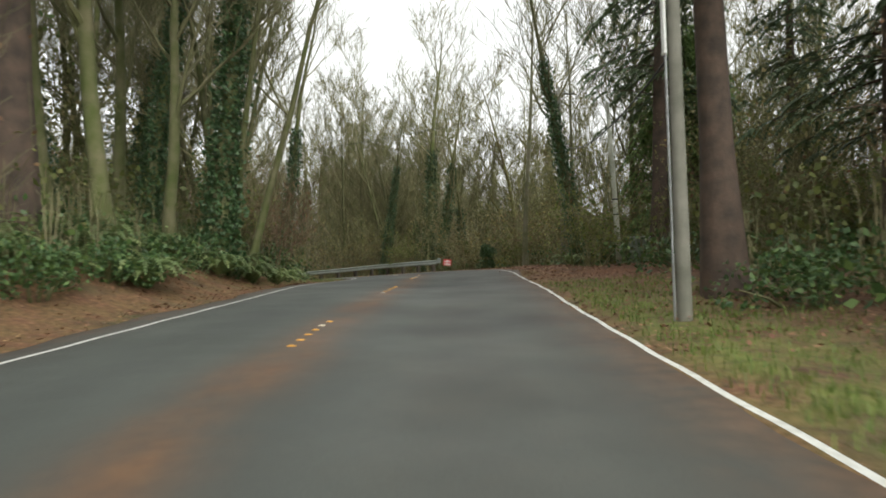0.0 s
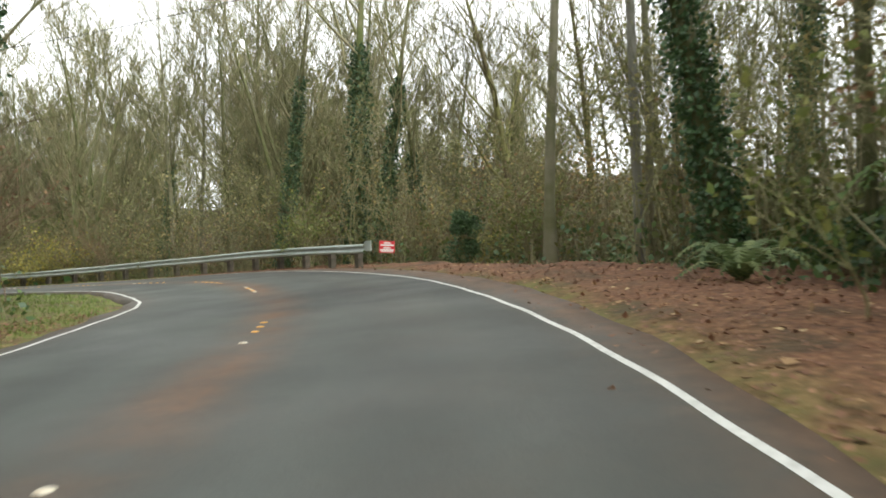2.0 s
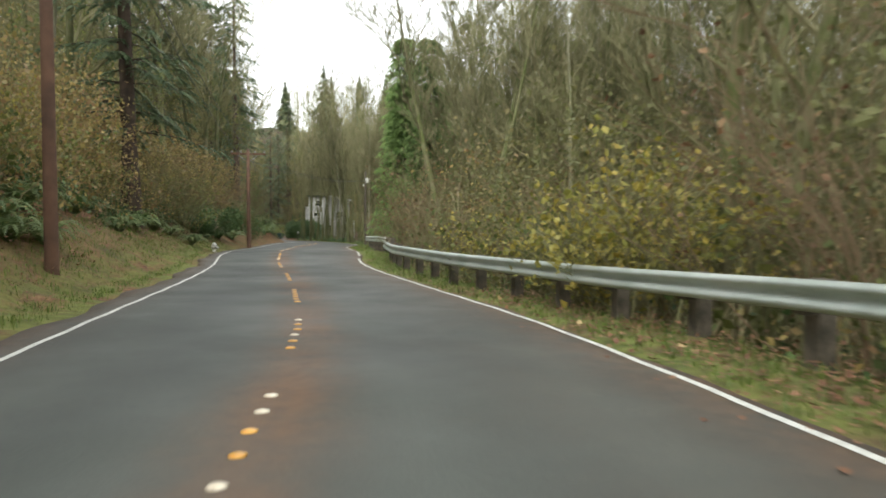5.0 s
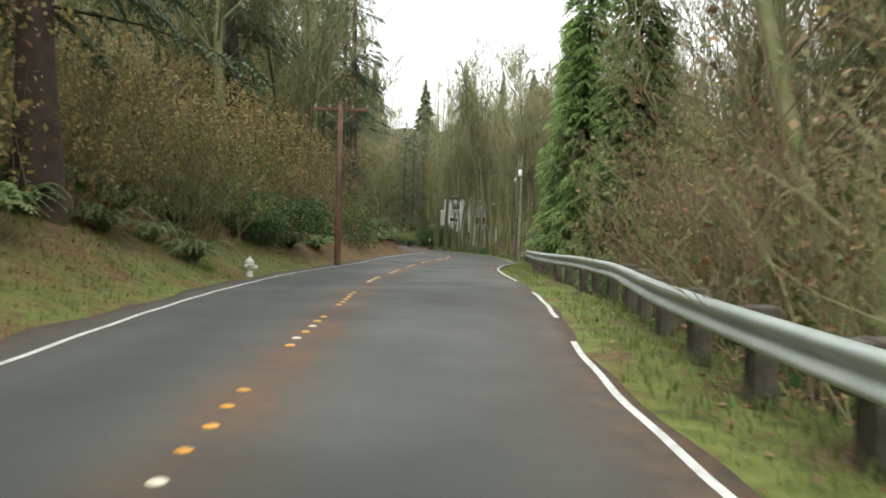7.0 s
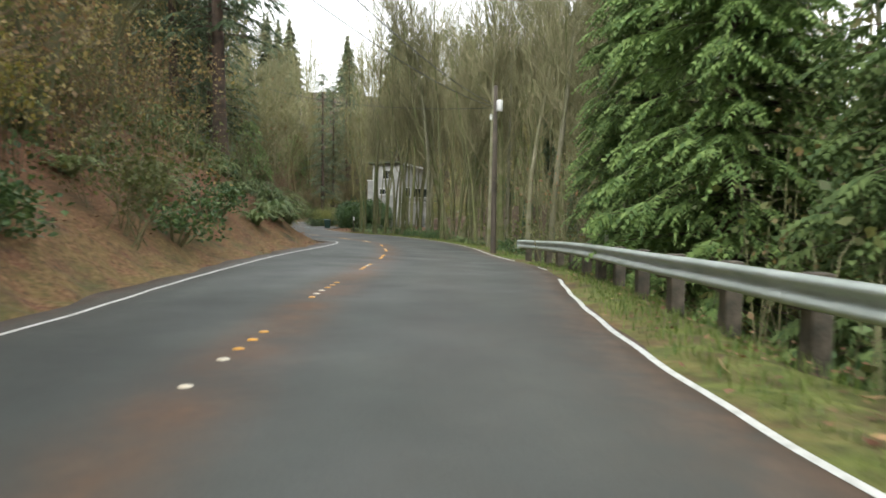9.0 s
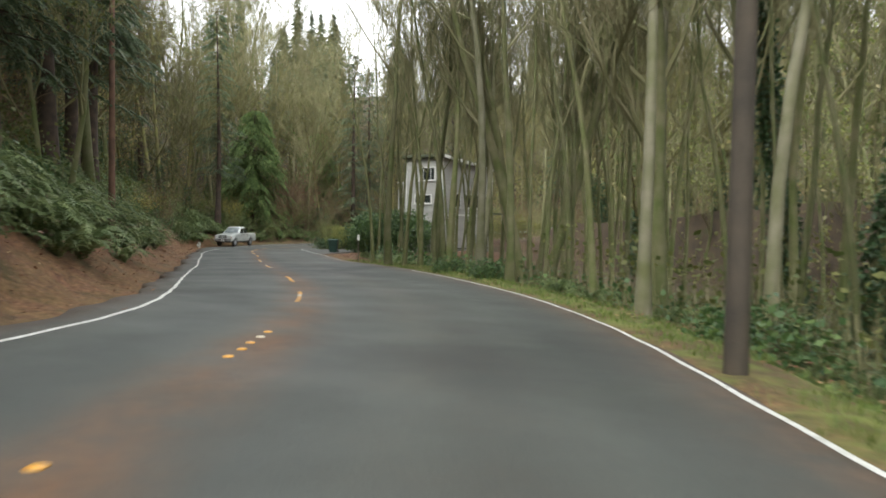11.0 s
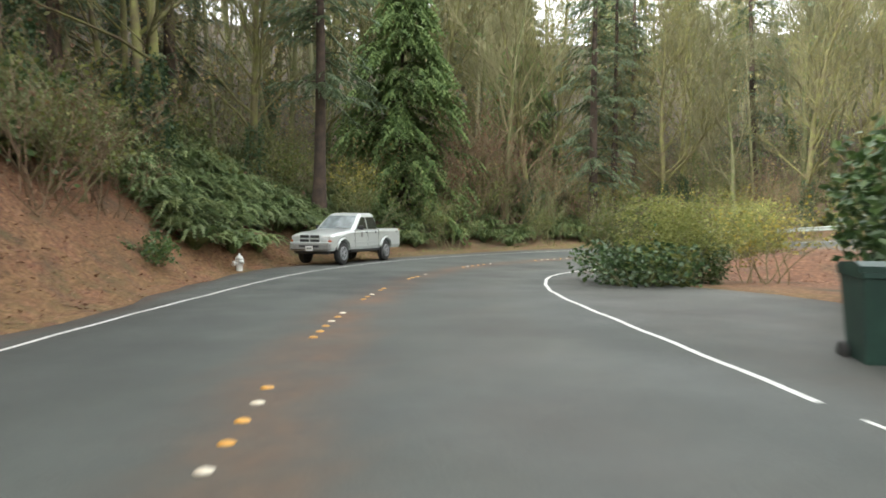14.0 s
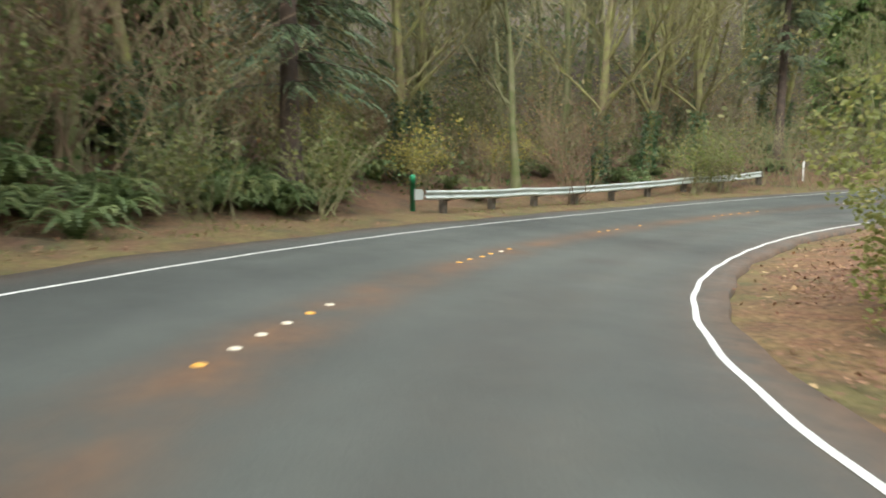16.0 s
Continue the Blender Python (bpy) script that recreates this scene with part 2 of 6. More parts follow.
def ground_material():
    m = bpy.data.materials.new("forest_floor")
    m.use_nodes = True
    n, l = m.node_tree.nodes, m.node_tree.links
    b = n["Principled BSDF"]
    b.inputs["Roughness"].default_value = 0.95
    co = n.new("ShaderNodeTexCoord")

    def noise_of(scale, detail=6.0):
        t = n.new("ShaderNodeTexNoise")
        t.inputs["Scale"].default_value, t.inputs["Detail"].default_value = scale, detail
        l.new(co.outputs["Object"], t.inputs["Vector"])
        return t.outputs["Fac"]

    def ramp_of(fac, *stops):
        r = n.new("ShaderNodeValToRGB")
        e = r.color_ramp.elements
        while len(e) < len(stops):
            e.new(0.5)
        for k, (p, c) in enumerate(stops):
            e[k].position, e[k].color = p, (*c, 1)
        l.new(fac, r.inputs["Fac"])
        return r.outputs["Color"]

    def mix(fac, a, c):
        x = n.new("ShaderNodeMixRGB")
        l.new(fac, x.inputs[0])
        l.new(a, x.inputs[1])
        l.new(c, x.inputs[2])
        return x.outputs[0]

    def masked(name, fac):
        a, x = n.new("ShaderNodeAttribute"), n.new("ShaderNodeMath")
        a.attribute_name = name
        x.operation = "MULTIPLY"
        l.new(a.outputs["Fac"], x.inputs[0])
        l.new(fac, x.inputs[1])
        return x.outputs[0]
    soil = ramp_of(noise_of(1.3), (0.3, (0.035, 0.028, 0.018)), (0.55, (0.07, 0.05, 0.03)), (0.75, (0.05, 0.06, 0.02)))
    leaves = ramp_of(noise_of(9, 8), (0.3, (0.08, 0.036, 0.02)), (0.5, (0.19, 0.085, 0.045)), (0.68, (0.30, 0.16, 0.085)))
    moss = ramp_of(noise_of(4, 8), (0.3, (0.075, 0.09, 0.02)), (0.5, (0.145, 0.18, 0.035)), (0.7, (0.22, 0.23, 0.06)))
    col = mix(masked("leaf", ramp_of(noise_of(0.8, 8), (0.28, (0,) * 3), (0.5, (1,) * 3))), soil, leaves)
    col = mix(masked("moss", ramp_of(noise_of(1.4, 8), (0.3, (0,) * 3), (0.55, (1,) * 3))), col, moss)
    l.new(col, b.inputs["Base Color"])
    bp = n.new("ShaderNodeBump")
    bp.inputs["Strength"].default_value, bp.inputs["Distance"].default_value = 0.8, 0.06
    l.new(noise_of(16, 6), bp.inputs["Height"])
    l.new(bp.outputs["Normal"], b.inputs["Normal"])
    return m


ASPHALT, FLOOR = road_material(), ground_material()

# ---- mesh helpers ----
class Shape:
    """Gathers vertices and faces of one part."""

    def __init__(self):
        self.v, self.f = [], []

    def add(self, verts, faces):
        k = len(self.v)
        self.v += [tuple(p) for p in verts]
        self.f += [tuple(i + k for i in f) for f in faces]
        return self

    def box(self, c, size, m=None, bevel=0.0):
        x, y, z = (a / 2 for a in size)
        if not bevel:
            p = [Vector((sx * x, sy * y, sz * z)) for sx in (-1, 1) for sy in (-1, 1) for sz in (-1, 1)]
            f = [(0, 1, 3, 2), (4, 6, 7, 5), (0, 4, 5, 1), (2, 3, 7, 6), (0, 2, 6, 4), (1, 5, 7, 3)]
        else:
            b = min(bevel, x * 0.9, y * 0.9, z * 0.9)
            bm = bmesh.new()
            for sx in (-1, 1):
                for sy in (-1, 1):
                    for sz in (-1, 1):
                        bm.verts.new((sx * x, sy * (y - b), sz * (z - b)))
                        bm.verts.new((sx * (x - b), sy * y, sz * (z - b)))
                        bm.verts.new((sx * (x - b), sy * (y - b), sz * z))
            bmesh.ops.convex_hull(bm, input=bm.verts[:])
            bm.verts.index_update()
            p, f = [v.co.copy() for v in bm.verts], [tuple(v.index for v in g.verts) for g in bm.faces]
            bm.free()
        m = m or Matrix()
        return self.add([m @ (q + Vector(c)) for q in p], f)

    def tube(self, pts, radii, n=6, cap=True):
        pts = [Vector(p) for p in pts]
        k0, ref = len(self.v), Vector((0.31, 0.17, 0.93))
        for i, p in enumerate(pts):
            t = (pts[min(i + 1, len(pts) - 1)] - pts[max(i - 1, 0)]).normalized()
            if abs(t.dot(ref)) > 0.95:
                ref = Vector((0.93, 0.31, 0.17))
            a = t.cross(ref).normalized()
            b = t.cross(a)
            self.v += [tuple(p + radii[i] * (math.cos(q) * a + math.sin(q) * b)) for q in (2 * math.pi * j / n for j in range(n))]
        for i in range(len(pts) - 1):
            for j in range(n):
                a, b = k0 + i * n + j, k0 + i * n + (j + 1) % n
                self.f.append((a, b, b + n, a + n))
        if cap:
            self.f.append(tuple(k0 + j for j in reversed(range(n))))
            self.f.append(tuple(k0 + (len(pts) - 1) * n + j for j in range(n)))
        return self

    def lathe(self, profile, n=16, m=None):
        """profile: (radius, height) from the bottom to the top."""
        m, k0 = m or Matrix(), len(self.v)
        for r, z in profile:
            self.v += [tuple(m @ Vector((r * math.cos(2 * math.pi * j / n), r * math.sin(2 * math.pi * j / n), z))) for j in range(n)]
        for i in range(len(profile) - 1):
            for j in range(n):
                a, b = k0 + i * n + j, k0 + i * n + (j + 1) % n
                self.f.append((a, b, b + n, a + n))
        self.f.append(tuple(k0 + j for j in reversed(range(n))))
        self.f.append(tuple(k0 + (len(profile) - 1) * n + j for j in range(n)))
        return self

    def prism(self, outline, depth, m=None):
        """An outline in x and z, pulled along y by depth about the middle."""
        m, n = m or Matrix(), len(outline)
        p = [m @ Vector((x, -depth / 2, z)) for x, z in outline] + [m @ Vector((x, depth / 2, z)) for x, z in outline]
        return self.add(p, [tuple(range(n)), tuple(reversed(range(n, 2 * n)))] + [(j, j + n, (j + 1) % n + n, (j + 1) % n) for j in range(n)])

    def mesh(self, name, material, smooth=False):
        me = bpy.data.meshes.new(name)
        me.from_pydata(self.v, [], self.f)
        me.materials.append(material)
        if smooth:
            me.polygons.foreach_set("use_smooth", [True] * len(me.polygons))
        return me


def part(name, shape, material, parent=None, label="", smooth=False):
    """Links a shape, or a ready mesh, as one mesh object under a thing or under a part."""
    ob = new(name, shape.mesh(name, material, smooth) if isinstance(shape, Shape) else shape)
    ob.parent = parent
    return tagged(ob, label)


def thing(name, label, category, group="", kind=""):
    return tagged(new(name), label, category, group, kind)


def big_mesh(name, verts, faces, material, smooth=False):
    """A mesh from arrays, with faces of one size."""
    verts, faces = np.asarray(verts, np.float32), np.asarray(faces, np.int32)
    me = bpy.data.meshes.new(name)
    me.vertices.add(len(verts))
    me.vertices.foreach_set("co", verts.ravel())
    k = faces.shape[1]
    me.loops.add(faces.size)
    me.loops.foreach_set("vertex_index", faces.ravel())
    me.polygons.add(len(faces))
    me.polygons.foreach_set("loop_start", np.arange(0, faces.size, k, dtype=np.int32))
    me.polygons.foreach_set("loop_total", np.full(len(faces), k, np.int32))
    if smooth:
        me.polygons.foreach_set("use_smooth", np.ones(len(faces), bool))
    me.update()
    me.validate()
    me.materials.append(material)
    return me


# ---- the road's course: a line along the right-hand lane, dense points with heading and length ----
ROUTE = [
    (0.00, 0.00), (0.00, 6.04), (0.30, 12.15), (0.73, 18.34), (0.80, 24.11), (0.68, 29.87), (0.02, 35.94),
    (-1.34, 41.22), (-4.39, 46.42), (-8.14, 51.20), (-12.40, 55.22), (-18.73, 59.62), (-26.23, 63.90), (-36.01, 68.91),
    (-41.48, 71.99), (-46.71, 75.15), (-51.92, 78.52), (-60.60, 84.60), (-68.80, 90.25), (-81.84, 97.17), (-89.16, 99.95),
    (-96.85, 101.91), (-104.64, 103.47), (-112.30, 105.07), (-118.60, 106.87), (-125.59, 108.54), (-131.90, 110.66), (-137.90, 113.46),
    (-143.06, 117.25)]
knots = np.array(ROUTE)
lead = np.array([(0.0, -6.0 * k) for k in range(9, 0, -1)])
ahead, at, turn = [], knots[-1].copy(), math.atan2(-(knots[-1] - knots[-2])[0], (knots[-1] - knots[-2])[1]) - 0.130
for k in range(50):
    turn -= 2.0 * (0.0345 + 0.0075 * min(k * 2.0 / 30, 1)) * (1 if k < 26 else 0.2)
    at = at + 2.0 * np.array([-math.sin(turn), math.cos(turn)])
    ahead.append(at.copy())
knots = np.concatenate([lead, knots, np.array(ahead)])


def spline(p, per=12):
    """A smooth line through points."""
    out = []
    for i in range(1, len(p) - 2):
        a, b, c, d = p[i - 1], p[i], p[i + 1], p[i + 2]
        for u in np.linspace(0, 1, per, endpoint=False):
            out.append(0.5 * (2 * b + (c - a) * u + (2 * a - 5 * b + 4 * c - d) * u * u + (3 * b - a - 3 * c + d) * u**3))
    return np.array(out)


course = spline(knots)
length = np.r_[0, np.cumsum(np.hypot(*np.diff(course[:, :2], axis=0).T))]
steps = np.arange(0, length[-1], 0.5)
course = np.stack([np.interp(steps, length, course[:, k]) for k in range(2)], 1)
START = steps[np.argmin(np.hypot(course[:, 0], course[:, 1]))]
RS = steps - START
for _ in range(6):
    course[1:-1] = 0.25 * course[:-2] + 0.5 * course[1:-1] + 0.25 * course[2:]
# heights of the road every 5 m of its length
HEIGHTS = [
    -0.78, -0.44, -0.09, 0.28, 0.61, 0.93, 1.22, 1.48, 1.67, 1.77, 1.86, 1.89, 1.87, 1.77,
    1.63, 1.53, 1.43, 1.34, 1.28, 1.24, 1.23, 1.18, 1.09, 0.94, 0.84, 0.73, 0.60, 0.44,
    0.27, 0.11, -0.02, -0.13, -0.23, -0.33, -0.42, -0.52, -0.63, -0.68, -0.69, -0.74, -0.80, -0.87,
    -0.96, -1.10, -1.20, -1.25, -1.25, -1.20, -1.10, -0.92, -0.68, -0.44, -0.19, 0.07, 0.32]
level = np.interp(RS, np.r_[-50, 5.0 * np.arange(-2, 53), 320], np.r_[-3.6, HEIGHTS, HEIGHTS[-1] + 3.0])
for _ in range(30):
    level[1:-1] = 0.25 * level[:-2] + 0.5 * level[1:-1] + 0.25 * level[2:]
course = np.c_[course, level]
way = np.gradient(course[:, :2], axis=0)
way /= np.hypot(*way.T)[:, None]
side = np.stack([way[:, 1], -way[:, 0]], 1)


def along(table):
    return lambda s: np.interp(s, *zip(*table))


off_mid = along([(-50, -1.95), (8.5, -1.92), (10.6, -2.0), (18, -2.1), (26, -1.85), (32.5, -1.47), (34.2, -1.36), (41.8, -1.2), (44.2, -0.87), (47.2, -0.55), (49, -0.45), (53.5, -0.74), (59, -0.66), (64, -0.69), (69, -0.71), (73.5, -0.8), (78.5, -0.92), (93, -1.38), (99.3, -1.75), (105, -1.95), (110.5, -2.2), (117, -2.4), (124, -2.35), (133, -1.7), (150, -1.15), (155, -1.05), (165, -0.97), (172, -0.9), (178, -1.1), (183.5, -1.23), (192.5, -1.54), (199, -1.72), (205, -2.15), (212, -2.28), (218.5, -2.19), (226, -2.5), (234, -3.2), (245, -4), (260, -4.5)])
LEFT_LINE = [
    -4.78, -4.82, -4.86, -4.89, -4.89, -4.92, -5.04, -5.27, -5.42, -5.33, -5.08, -4.80, -4.41, -3.70,
    -3.49, -3.13, -3.37, -3.61, -3.53, -3.51, -3.67, -3.65, -3.53, -3.39, -3.37, -3.74, -4.11, -4.35,
    -4.74, -4.93, -4.97, -4.98, -5.38, -5.56, -5.50, -5.03, -4.45, -3.91, -3.57, -3.69, -4.00, -4.20,
    -4.25, -4.15, -3.97, -3.95, -4.15, -4.45, -4.63, -4.72, -4.89, -5.11, -5.56, -5.84, -5.84, -5.66,
    -5.38, -5.26, -5.31, -5.56, -5.94, -6.42, -6.80, -7.19, -7.46, -7.53, -7.57, -7.61]
RIGHT_LINE = [
    2.27, 2.30, 2.33, 2.33, 2.29, 2.16, 2.00, 1.87, 1.78, 1.99, 2.12, 2.20, 2.25, 2.39,
    2.82, 3.14, 3.00, 3.01, 2.94, 2.81, 2.68, 2.37, 2.09, 1.90, 1.84, 2.09, 2.36, 2.34,
    2.19, 1.89, 1.57, 1.66, 1.98, 2.36, 2.67, 2.81, 3.09, 3.40, 3.92, 4.39, 4.61, 4.57,
    4.51, 4.41, 4.25, 3.82, 3.45, 3.18, 3.06, 2.94, 2.58, 2.09, 2.07, 1.92, 1.92, 1.74,
    1.67, 1.68, 1.71, 1.52, 1.19, 0.85, 0.52, 0.21, -0.00, -0.02, -0.03, -0.03]
BANK = [
    0.001, 0.003, 0.004, 0.000, -0.012, -0.046, -0.054, -0.052, -0.039, -0.013, 0.008, 0.012, 0.015, 0.001,
    -0.009, -0.009, -0.003, 0.023, 0.052, 0.062, 0.028, 0.003, -0.005, -0.003, -0.006, -0.019, -0.014, 0.021,
    0.054, 0.062, 0.055, 0.070, 0.087, 0.095]


def eased(values, step):
    """Values given every `step` metres from -10 on, as a smooth function of the length."""
    s = np.arange(-10, 262, 0.5)
    v = np.interp(s, -10 + step * np.arange(len(values)), values)
    for _ in range(int(step * step)):
        v = np.convolve(np.r_[v[0], v, v[-1]], (0.25, 0.5, 0.25), "valid")
    return lambda q: np.interp(q, s, v)


off_left, off_right, bank = eased(LEFT_LINE, 4.0), eased(RIGHT_LINE, 4.0), eased(BANK, 8.0)
edge_left = lambda s: off_left(s) - np.interp(s, [0, 30, 50, 70, 120, 190, 200, 206, 300], [1.0, 0.9, 0.5, 0.8, 0.9, 1.2, 2.6, 1.5, 1.2])
edge_right = lambda s: off_right(s) + np.interp(s, [0, 24, 34, 46, 54, 62, 110, 135, 182, 186, 188, 193, 197, 201, 205, 300], [0.25, 0.4, 1.2, 1.4, 1.1, 0.4, 0.35, 0.4, 0.6, 3.8, 5.0, 4.8, 3.0, 3.0, 0.8, 0.8])


def place(s, d, lift=0.0):
    """The point at length s and d metres to the right of the course, on the banked road surface."""
    k = [np.interp(s, RS, c) for c in (course[:, 0], course[:, 1], course[:, 2], side[:, 0], side[:, 1])]
    return np.stack([k[0] + d * k[3], k[1] + d * k[4], k[2] - bank(s) * d + lift], -1)


def heading(s):
    return math.atan2(-np.interp(s, RS, way[:, 0]), np.interp(s, RS, way[:, 1]))


def nearest(x, y):
    """Length along the course and distance to its right for places given as arrays."""
    x, y = np.atleast_1d(np.asarray(x, float)), np.atleast_1d(np.asarray(y, float))
    s, d, z = np.empty(len(x)), np.empty(len(x)), np.empty(len(x))
    px, py = course[:, 0], course[:, 1]
    for a in range(0, len(x), 4000):
        q = slice(a, a + 4000)
        k = ((x[q, None] - px) ** 2 + (y[q, None] - py) ** 2).argmin(1)
        dx, dy = x[q] - px[k], y[q] - py[k]
        along_way = (dx * way[k, 0] + dy * way[k, 1]).clip(-1, 1)
        far = np.hypot(dx, dy)
        side_of = dx * side[k, 0] + dy * side[k, 1]
        s[q], d[q], z[q] = RS[k] + along_way, np.where(side_of < 0, -far, far), course[k, 2]
    return s, d, z


def wave(x, y, size, seed):
    """Smooth unevenness from a few crossed waves, about -1 to 1."""
    r, out = np.random.RandomState(seed), 0
    for k in range(5):
        a, p = r.uniform(0, 6.28), r.uniform(0, 6.28)
        out = out + np.sin((x * math.cos(a) + y * math.sin(a)) * 6.28 / (size * r.uniform(0.6, 1.6)) + p)
    return out / 3.2


flat_left = along([(-50, 0.8), (25, 0.8), (34, 1.5), (44, 3.2), (56, 3.2), (66, 1.2), (84, 0.9), (95, 0.5), (104, 0.3), (118, 0.3), (125, 0.6), (150, 0.5), (185, 0.6), (198, 0.5), (204, 1.0), (212, 2.5), (300, 2.5)])
rise_left = along([(-50, 0.5), (28, 0.5), (44, 0.5), (60, 0.6), (84, 0.65), (94, 0.5), (108, 0.55), (114, 0.8), (150, 0.9), (200, 0.95), (207, 0.6), (218, 0.3), (300, 0.28)])
top_left = along([(-50, 4.5), (30, 4.5), (50, 5), (70, 14), (195, 16), (212, 12), (300, 14)])
slope_left = along([(-50, 0.1), (110, 0.12), (150, 0.34), (255, 0.34), (280, 0.03), (320, 0.03)])
flat_right = along([(-50, 2.0), (22, 2.2), (34, 3.5), (46, 2.5), (54, 1.4), (112, 1.0), (135, 1.0), (180, 1.6), (190, 9), (198, 8), (206, 0.8), (300, 0.8)])
rise_right = along([(-50, 0.10), (22, 0.08), (38, 0.0), (50, -0.35), (56, -0.55), (120, -0.55), (140, -0.5), (178, -0.3), (190, -0.1), (200, 0.1), (208, 0.22), (300, 0.2)])
end_right = along([(-50, 2.0), (30, 1), (40, -1), (56, -6), (120, -6), (150, -3.2), (180, -1.4), (195, -1), (206, 1.6), (300, 2)])


def terrain(x, y, raw=False):
    """Height of the ground."""
    x, y = np.atleast_1d(np.asarray(x, float)), np.atleast_1d(np.asarray(y, float))
    s, d, z = nearest(x, y)
    el, er, b = edge_left(s), edge_right(s), bank(s)
    left, right = (el - d).clip(0, None), (d - er).clip(0, None)
    base = z - b * np.clip(d, el - 2, er + 2)
    up = (left - flat_left(s)).clip(0, None)
    hill = top_left(s) * (1 - np.exp(-rise_left(s) * up / top_left(s))) + slope_left(s) * (up - 16).clip(0, 70)
    out = (right - flat_right(s)).clip(0, None)
    er_top = end_right(s)
    steep = np.abs(rise_right(s)) + 0.02
    vale = er_top * (1 - np.exp(-steep * out / np.maximum(np.abs(er_top), 0.3))) + 0.05 * (out - 45).clip(0, None)
    far = np.maximum(left, right)
    rough = wave(x, y, 7, 3) * 0.16 * np.clip((far - 0.6) / 4, 0, 1) + wave(x, y, 2.1, 5) * 0.05 * np.clip(far / 2, 0, 1)
    rough = rough + wave(x, y, 45, 9) * 2.2 * np.clip((far - 18) / 40, 0, 1)
    h = base + hill + vale + rough - np.where(far < 0.02, 0.10, 0.02)
    return (h, s, d, left, right) if raw else h


def ground_at(x, y):
    return float(terrain(x, y)[0])


def axis_points(lo, hi, step, reach):
    inner, grow, outer = list(np.arange(lo, hi, step)), step, []
    p = 0.0
    while p < reach:
        grow *= 1.22
        p += grow
        outer.append(p)
    return np.array([lo - q for q in reversed(outer)] + inner + [inner[-1] + q for q in outer])


gx, gy = axis_points(-205, 30, 0.85, 1500), axis_points(-45, 175, 0.85, 1500)
mx, my = np.meshgrid(gx, gy, indexing="ij")
gz, gs, gd, gl, gr = terrain(mx.ravel(), my.ravel(), raw=True)
idx = np.arange(mx.size).reshape(mx.shape)
quads = np.stack([idx[:-1, :-1], idx[1:, :-1], idx[1:, 1:], idx[:-1, 1:]], -1).reshape(-1, 4)
ground_mesh = big_mesh("ground", np.stack([mx.ravel(), my.ravel(), gz], 1), quads, FLOOR, True)
moss_right = np.interp(gs, [-50, 10, 17, 24, 44, 58, 66, 164, 176, 190, 300], [1, 1, 0.5, 0.12, 0.05, 0.15, 1, 1, 0.35, 0.2, 0.15])
moss_left = np.interp(gs, [-50, 20, 36, 58, 106, 112, 150, 200, 212, 300], [0.3, 0.25, 0.9, 0.9, 1, 0.4, 0.2, 0.2, 0.35, 0.4])
moss = np.where(gr > 0, moss_right * np.exp(-((gr / 1.9) ** 2)), moss_left * np.exp(-((gl / 2.6) ** 2)))
leaf_right = np.interp(gs, [-50, 16, 24, 40, 54, 64, 150, 180, 300], [0.5, 0.6, 1, 1, 0.9, 0.35, 0.4, 0.9, 1])
leaf_left = np.interp(gs, [-50, 30, 45, 60, 68, 200, 212, 300], [1, 0.9, 0.4, 0.5, 1, 1, 0.55, 0.5])
leaf = np.where(gr > 0, leaf_right * np.exp(-((gr / 14) ** 2)), leaf_left * np.exp(-((gl / 16) ** 2)))
for name, values in (("moss", moss), ("leaf", leaf)):
    ground_mesh.attributes.new(name, "FLOAT", "POINT").data.foreach_set("value", values.astype(np.float32))
tagged(new("ground", ground_mesh), "brown leaf-strewn forest floor with mossy verges", "ground", kind="structure")

# ---- the road, its edge lines and its raised markers ----
rs = np.arange(-45, RS[-1] - 2, 0.5)
across = np.linspace(0, 1, 27)
el, er, em = edge_left(rs), edge_right(rs), off_mid(rs)
wobble = 0.10 * np.sin(rs * 0.9) + 0.08 * np.sin(rs * 2.3 + 1)
dd = (el + wobble)[:, None] + (er - el - wobble * 0.6)[:, None] * across
dd[:, 0], dd[:, -1] = dd[:, 1] - 0.03, dd[:, -2] + 0.03
top = place(rs[:, None] + 0 * dd, dd)
top[:, 1:-1, 2] += 0.02
top[:, 0, 2] -= 0.10
top[:, -1, 2] -= 0.10
idx = np.arange(dd.size).reshape(dd.shape)
quads = np.stack([idx[:-1, :-1], idx[:-1, 1:], idx[1:, 1:], idx[1:, :-1]], -1).reshape(-1, 4)
road_mesh = big_mesh("road", top.reshape(-1, 3), quads, ASPHALT, True)
stain = np.exp(-(((dd - em[:, None] - 0.12) / 0.42) ** 2)) + 0.35 * np.exp(-(((dd - em[:, None] - 2.2) / 0.9) ** 2)) * 0.3
dirt_l, dirt_r = np.exp(-(((dd - el[:, None]) / 0.7) ** 2)) * 0.7, np.exp(-(((dd - er[:, None]) / 0.8) ** 2)) * np.interp(rs, [180, 185, 203, 207], [1, 0.4, 0.4, 1])[:, None]
pull_out = np.interp(rs, [6, 14, 60, 70, 179, 184, 204, 207], [0.6, 0.95, 0.95, 0.6, 0.6, 0.12, 0.12, 0.6])[:, None] * np.clip((dd - off_right(rs)[:, None]) / 0.35, 0, 1)
track = sum(np.exp(-(((dd - c[:, None]) / 0.38) ** 2)) for c in ((em + off_right(rs)) / 2 - 0.75, (em + off_right(rs)) / 2 + 0.75, (em + off_left(rs)) / 2 - 0.75, (em + off_left(rs)) / 2 + 0.75))
